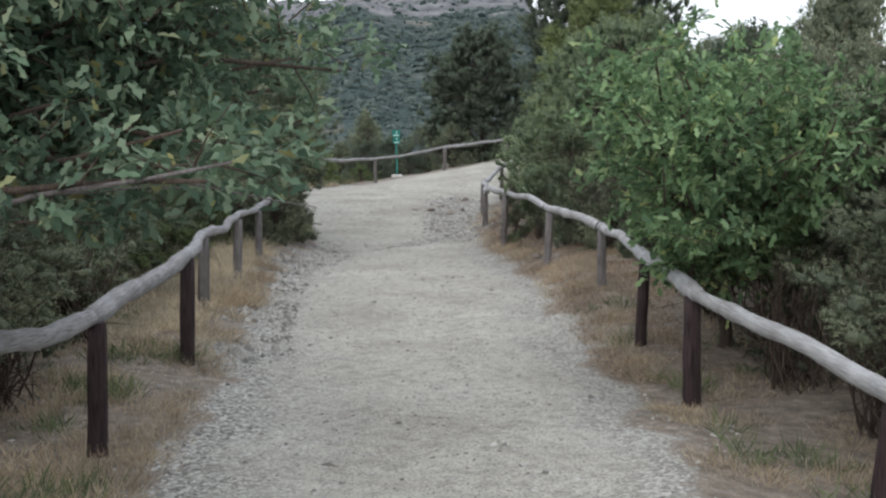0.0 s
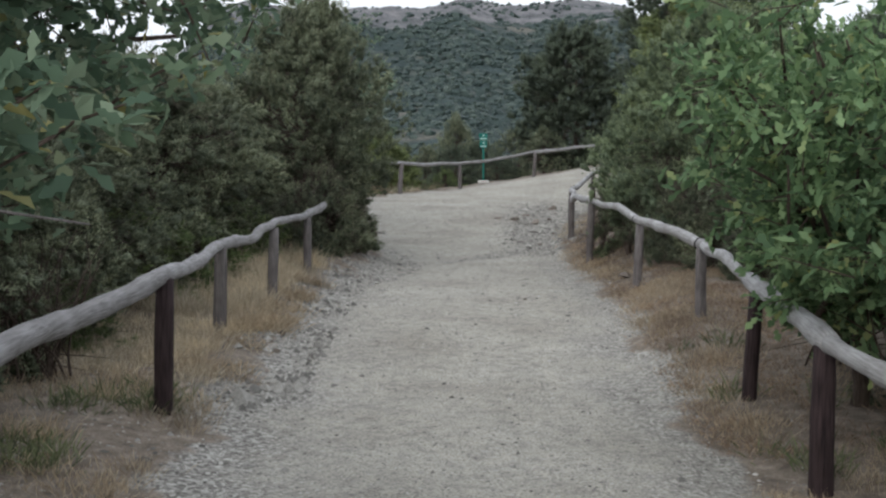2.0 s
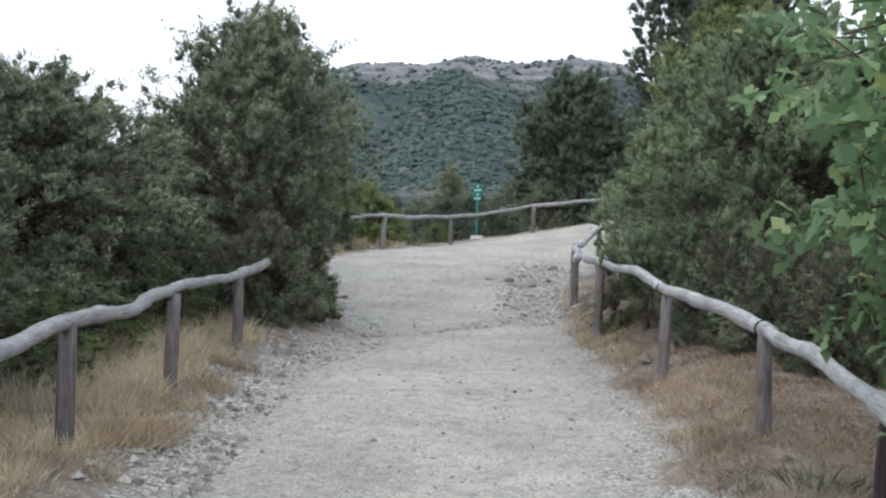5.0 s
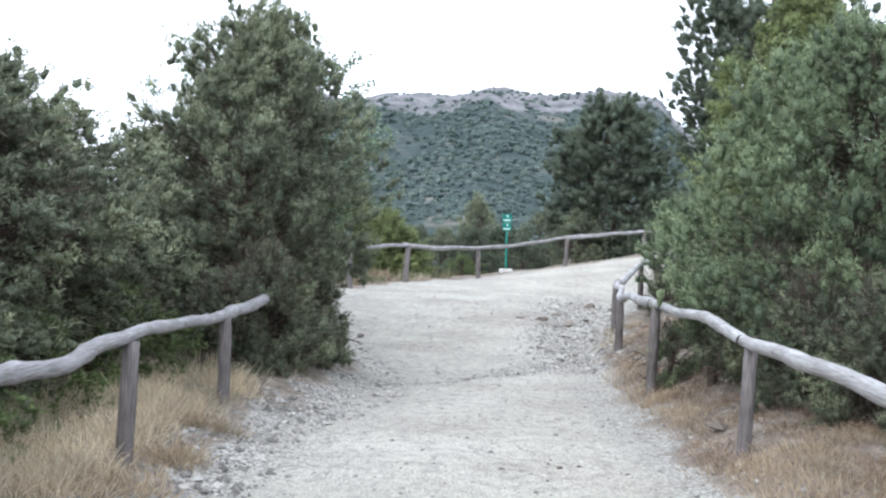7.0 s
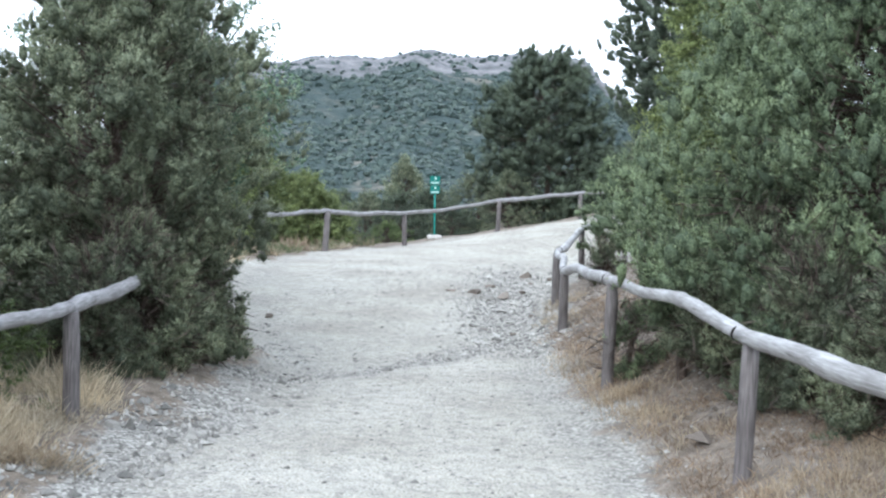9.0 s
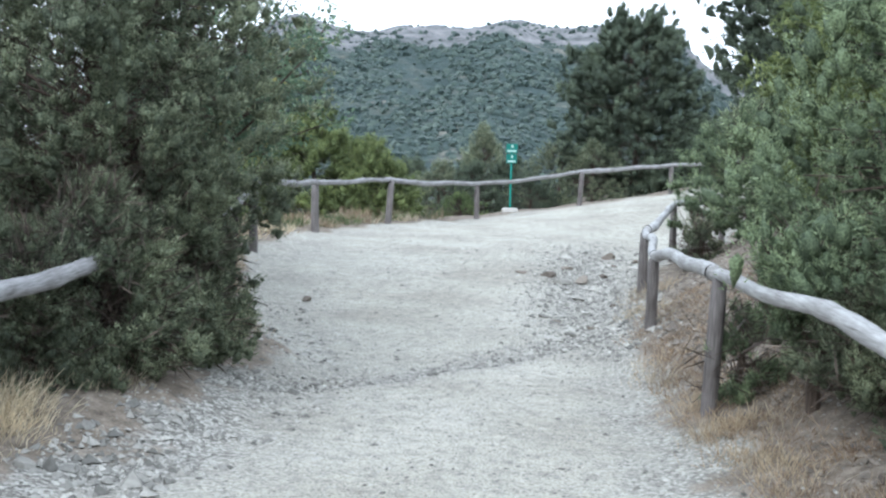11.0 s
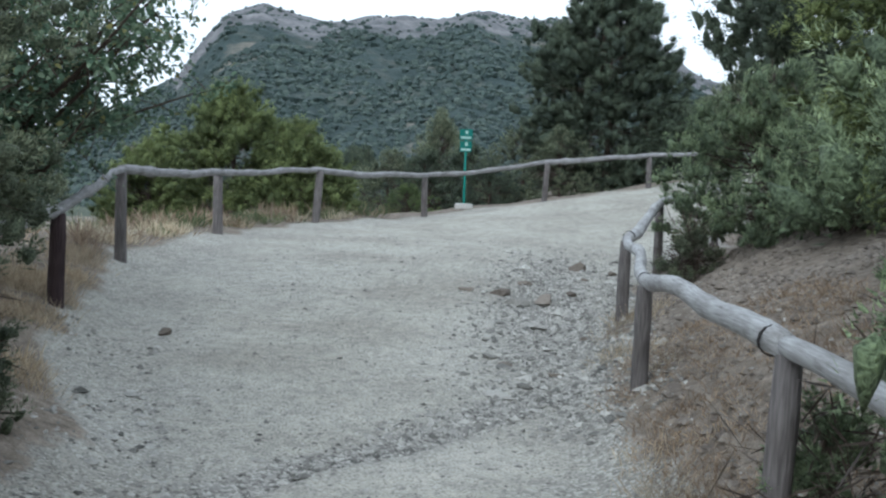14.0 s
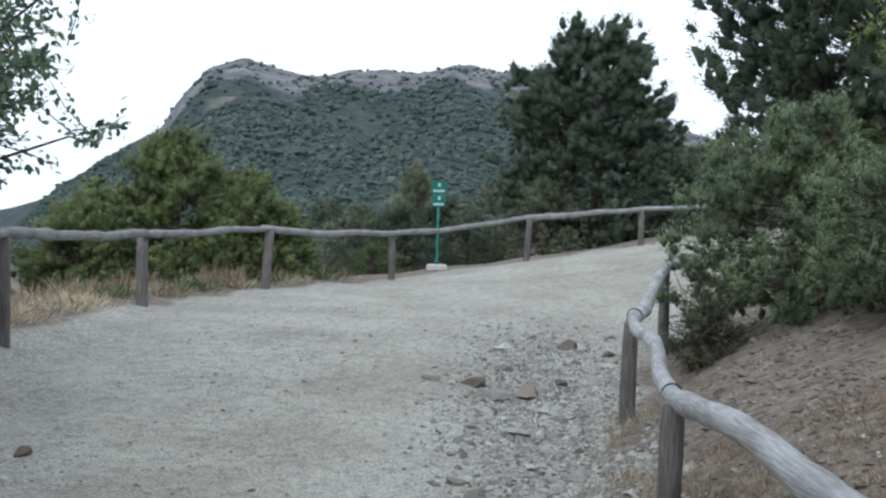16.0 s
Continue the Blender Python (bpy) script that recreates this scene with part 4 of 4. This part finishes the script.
stone_bed("gravel", on_mask(81, 56000, -3, 2, 3, 31, 1.3, 0.3), 0.0105, STONE, "grey and cream gravel washed to the path's edges", 81)
stone_bed("gravel", on_mask(82, 23000, -0.7, 1.1, 21, 30.5, 1.2), 0.019, STONE_PALE, "loose grey rubble in the washed-out gully", 82, 0.65)
rub = scatter(83, 2600, 8.5, 17, -1, -0.45, 0.25, -0.3)
stone_bed("rubble", rub, 0.022, STONE_PALE, "pale angular rubble along the verge", 83, 0.8)
r = np.random.default_rng(86)
along = r.uniform(-2.2, 0.6, 5200)
strip = np.stack([along, 21.5 + 1.75 * along + r.gamma(2.0, 0.2, 5200)], 1)
stone_bed("gravel", strip, 0.015, STONE, "blue-grey gravel lying in the rill across the path", 86)
stone_bed("rubble", scatter(84, 5200, 15.5, 29, 1, 0.3, 2.8, -0.4), 0.026, STONE_DARK, "small brown stones on the bare bank", 84, 0.5)
stone_bed("rubble", scatter(85, 900, 16, 23, -1, -0.6, 0.3, -0.2), 0.02, STONE, "loose stones at the foot of the junipers", 85, 0.5)


def rock(x, y, w, d, h, seed, mat, label):
    r = np.random.default_rng(seed)
    bm = bmesh.new()
    bmesh.ops.create_icosphere(bm, subdivisions=2, radius=1)
    cuts = [unit(r.normal(size=3)) for _ in range(7)]
    for v in bm.verts:
        p = np.array(v.co)
        for c in cuts:
            over = p @ c - 0.5
            if over > 0:
                p = p - c * over
        p = p * (1 + 0.05 * r.normal())
        v.co = (p[0] * w / 2, p[1] * d / 2, p[2] * h / 2)
    me = bpy.data.meshes.new("rock")
    bm.to_mesh(me)
    bm.free()
    me.materials.append(mat)
    ob = new("rock", me)
    ob.matrix_basis = pose(x, y, float(land(x, y)) + h * 0.16, r.uniform(-6, 6), r.uniform(-6, 6), r.uniform(0, 360))
    return tagged(ob, label, "rock", "loose rocks on the path")


for k, (x, y, w, d, h, pale) in enumerate([
    (0.53, 28.2, 0.3, 0.26, 0.26, 0), (0.17, 26.2, 0.42, 0.34, 0.2, 0), (-0.1, 26.0, 0.36, 0.3, 0.16, 1), (-0.28, 26.3, 0.34, 0.28, 0.14, 0), (0.07, 24.95, 0.42, 0.2, 0.1, 1), (-0.21, 23.55, 0.26, 0.2, 0.09, 1), (0.08, 22.8, 0.24, 0.18, 0.1, 1), (-0.02, 25.75, 0.2, 0.16, 0.1, 1),
    (-0.15, 27.9, 0.22, 0.16, 0.08, 1), (0.92, 27.8, 0.2, 0.16, 0.12, 0), (-2.84, 23.39, 0.17, 0.14, 0.13, 0), (-0.63, 26.3, 0.26, 0.22, 0.1, 0), (0.4, 25.6, 0.26, 0.2, 0.1, 1), (-0.05, 26.9, 0.26, 0.2, 0.1, 0), (0.3, 27.2, 0.22, 0.18, 0.09, 1), (0.45, 26.6, 0.24, 0.18, 0.1, 0), (0.55, 24.4, 0.2, 0.16, 0.09, 0), (-0.3, 24.8, 0.2, 0.16, 0.08, 1), (0.3, 23.2, 0.2, 0.15, 0.08, 0), (-0.08, 23.4, 0.18, 0.14, 0.07, 0), (0.22, 24.1, 0.2, 0.16, 0.07, 1),
    (0.5, 25.5, 0.16, 0.12, 0.07, 1), (0.35, 23.9, 0.14, 0.12, 0.06, 1), (0.6, 27.4, 0.18, 0.13, 0.08, 0), (-2.32, 15.65, 0.17, 0.13, 0.1, 1), (-1.97, 11.4, 0.15, 0.11, 0.09, 0),
    (-1.85, 10.7, 0.13, 0.11, 0.08, 0), (-2.1, 14.0, 0.12, 0.09, 0.06, 1), (-2.0, 12.9, 0.12, 0.1, 0.06, 1), (0.17, 14.4, 0.07, 0.06, 0.04, 0), (1.1, 14.5, 0.12, 0.08, 0.04, 1), (0.05, 21.9, 0.12, 0.1, 0.05, 1), (0.0, 25.4, 0.15, 0.12, 0.06, 1),
]):
    rock(x, y, w * 0.8, d * 0.8, h * 0.8, 400 + k, STONE if pale else STONE_DARK, "pale flat limestone rock lying on the path" if pale else "brown-grey weathered rock lying on the path")


# ---- scrub on the hillside ----
def hill_scrub():
    r = np.random.default_rng(91)
    n = 38000
    az, q = r.uniform(-26, 8, n), HR * np.sqrt(r.uniform(0.09, 0.98, n))
    x, y = q * np.sin(np.radians(az)), q * np.cos(np.radians(az))
    keep = (0.5 * waves(x, y, 60, 92) + 0.5 * waves(x, y, 23, 93) > -0.4 + 1.7 * smoothstep(0.6, 0.88, q / HR) + 1.5 * smoothstep(-11, -14, az) * smoothstep(-19, -17, az) * smoothstep(0.55, 0.75, q / HR) - 1.2 * smoothstep(-17.5, -20, az)) | (r.random(n) < 0.06)
    keep &= q < 0.945 * HR
    az, q, x, y = az[keep], q[keep], x[keep], y[keep]
    n = len(az)
    bm = bmesh.new()
    bmesh.ops.create_icosphere(bm, subdivisions=1, radius=1)
    ball = np.array([v.co for v in bm.verts])
    tri = np.array([[v.index for v in f.verts] for f in bm.faces])
    bm.free()
    size = r.uniform(0.45, 1.0, n) * r.uniform(0.8, 1.9, n) * (0.7 + 0.5 * (q / HR)) * np.where(q > 0.85 * HR, 0.6, 1.0)
    v = ball[None] * r.uniform(0.65, 1.3, (n, len(ball), 1)) ** 1.5 * size[:, None, None] * np.array([1.0, 1.0, 0.85])
    z = hill_height(az, q) + size * 0.15
    v = v + np.stack([HX + x, HY + y, z], -1)[:, None]
    faces = (tri[None] + len(ball) * np.arange(n)[:, None, None]).reshape(-1, 3)
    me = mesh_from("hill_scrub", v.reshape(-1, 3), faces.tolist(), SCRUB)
    tagged(new("hill_scrub", me), "dark green scrub bushes on the far hillside", "bushes", kind="stuff")


hill_scrub()
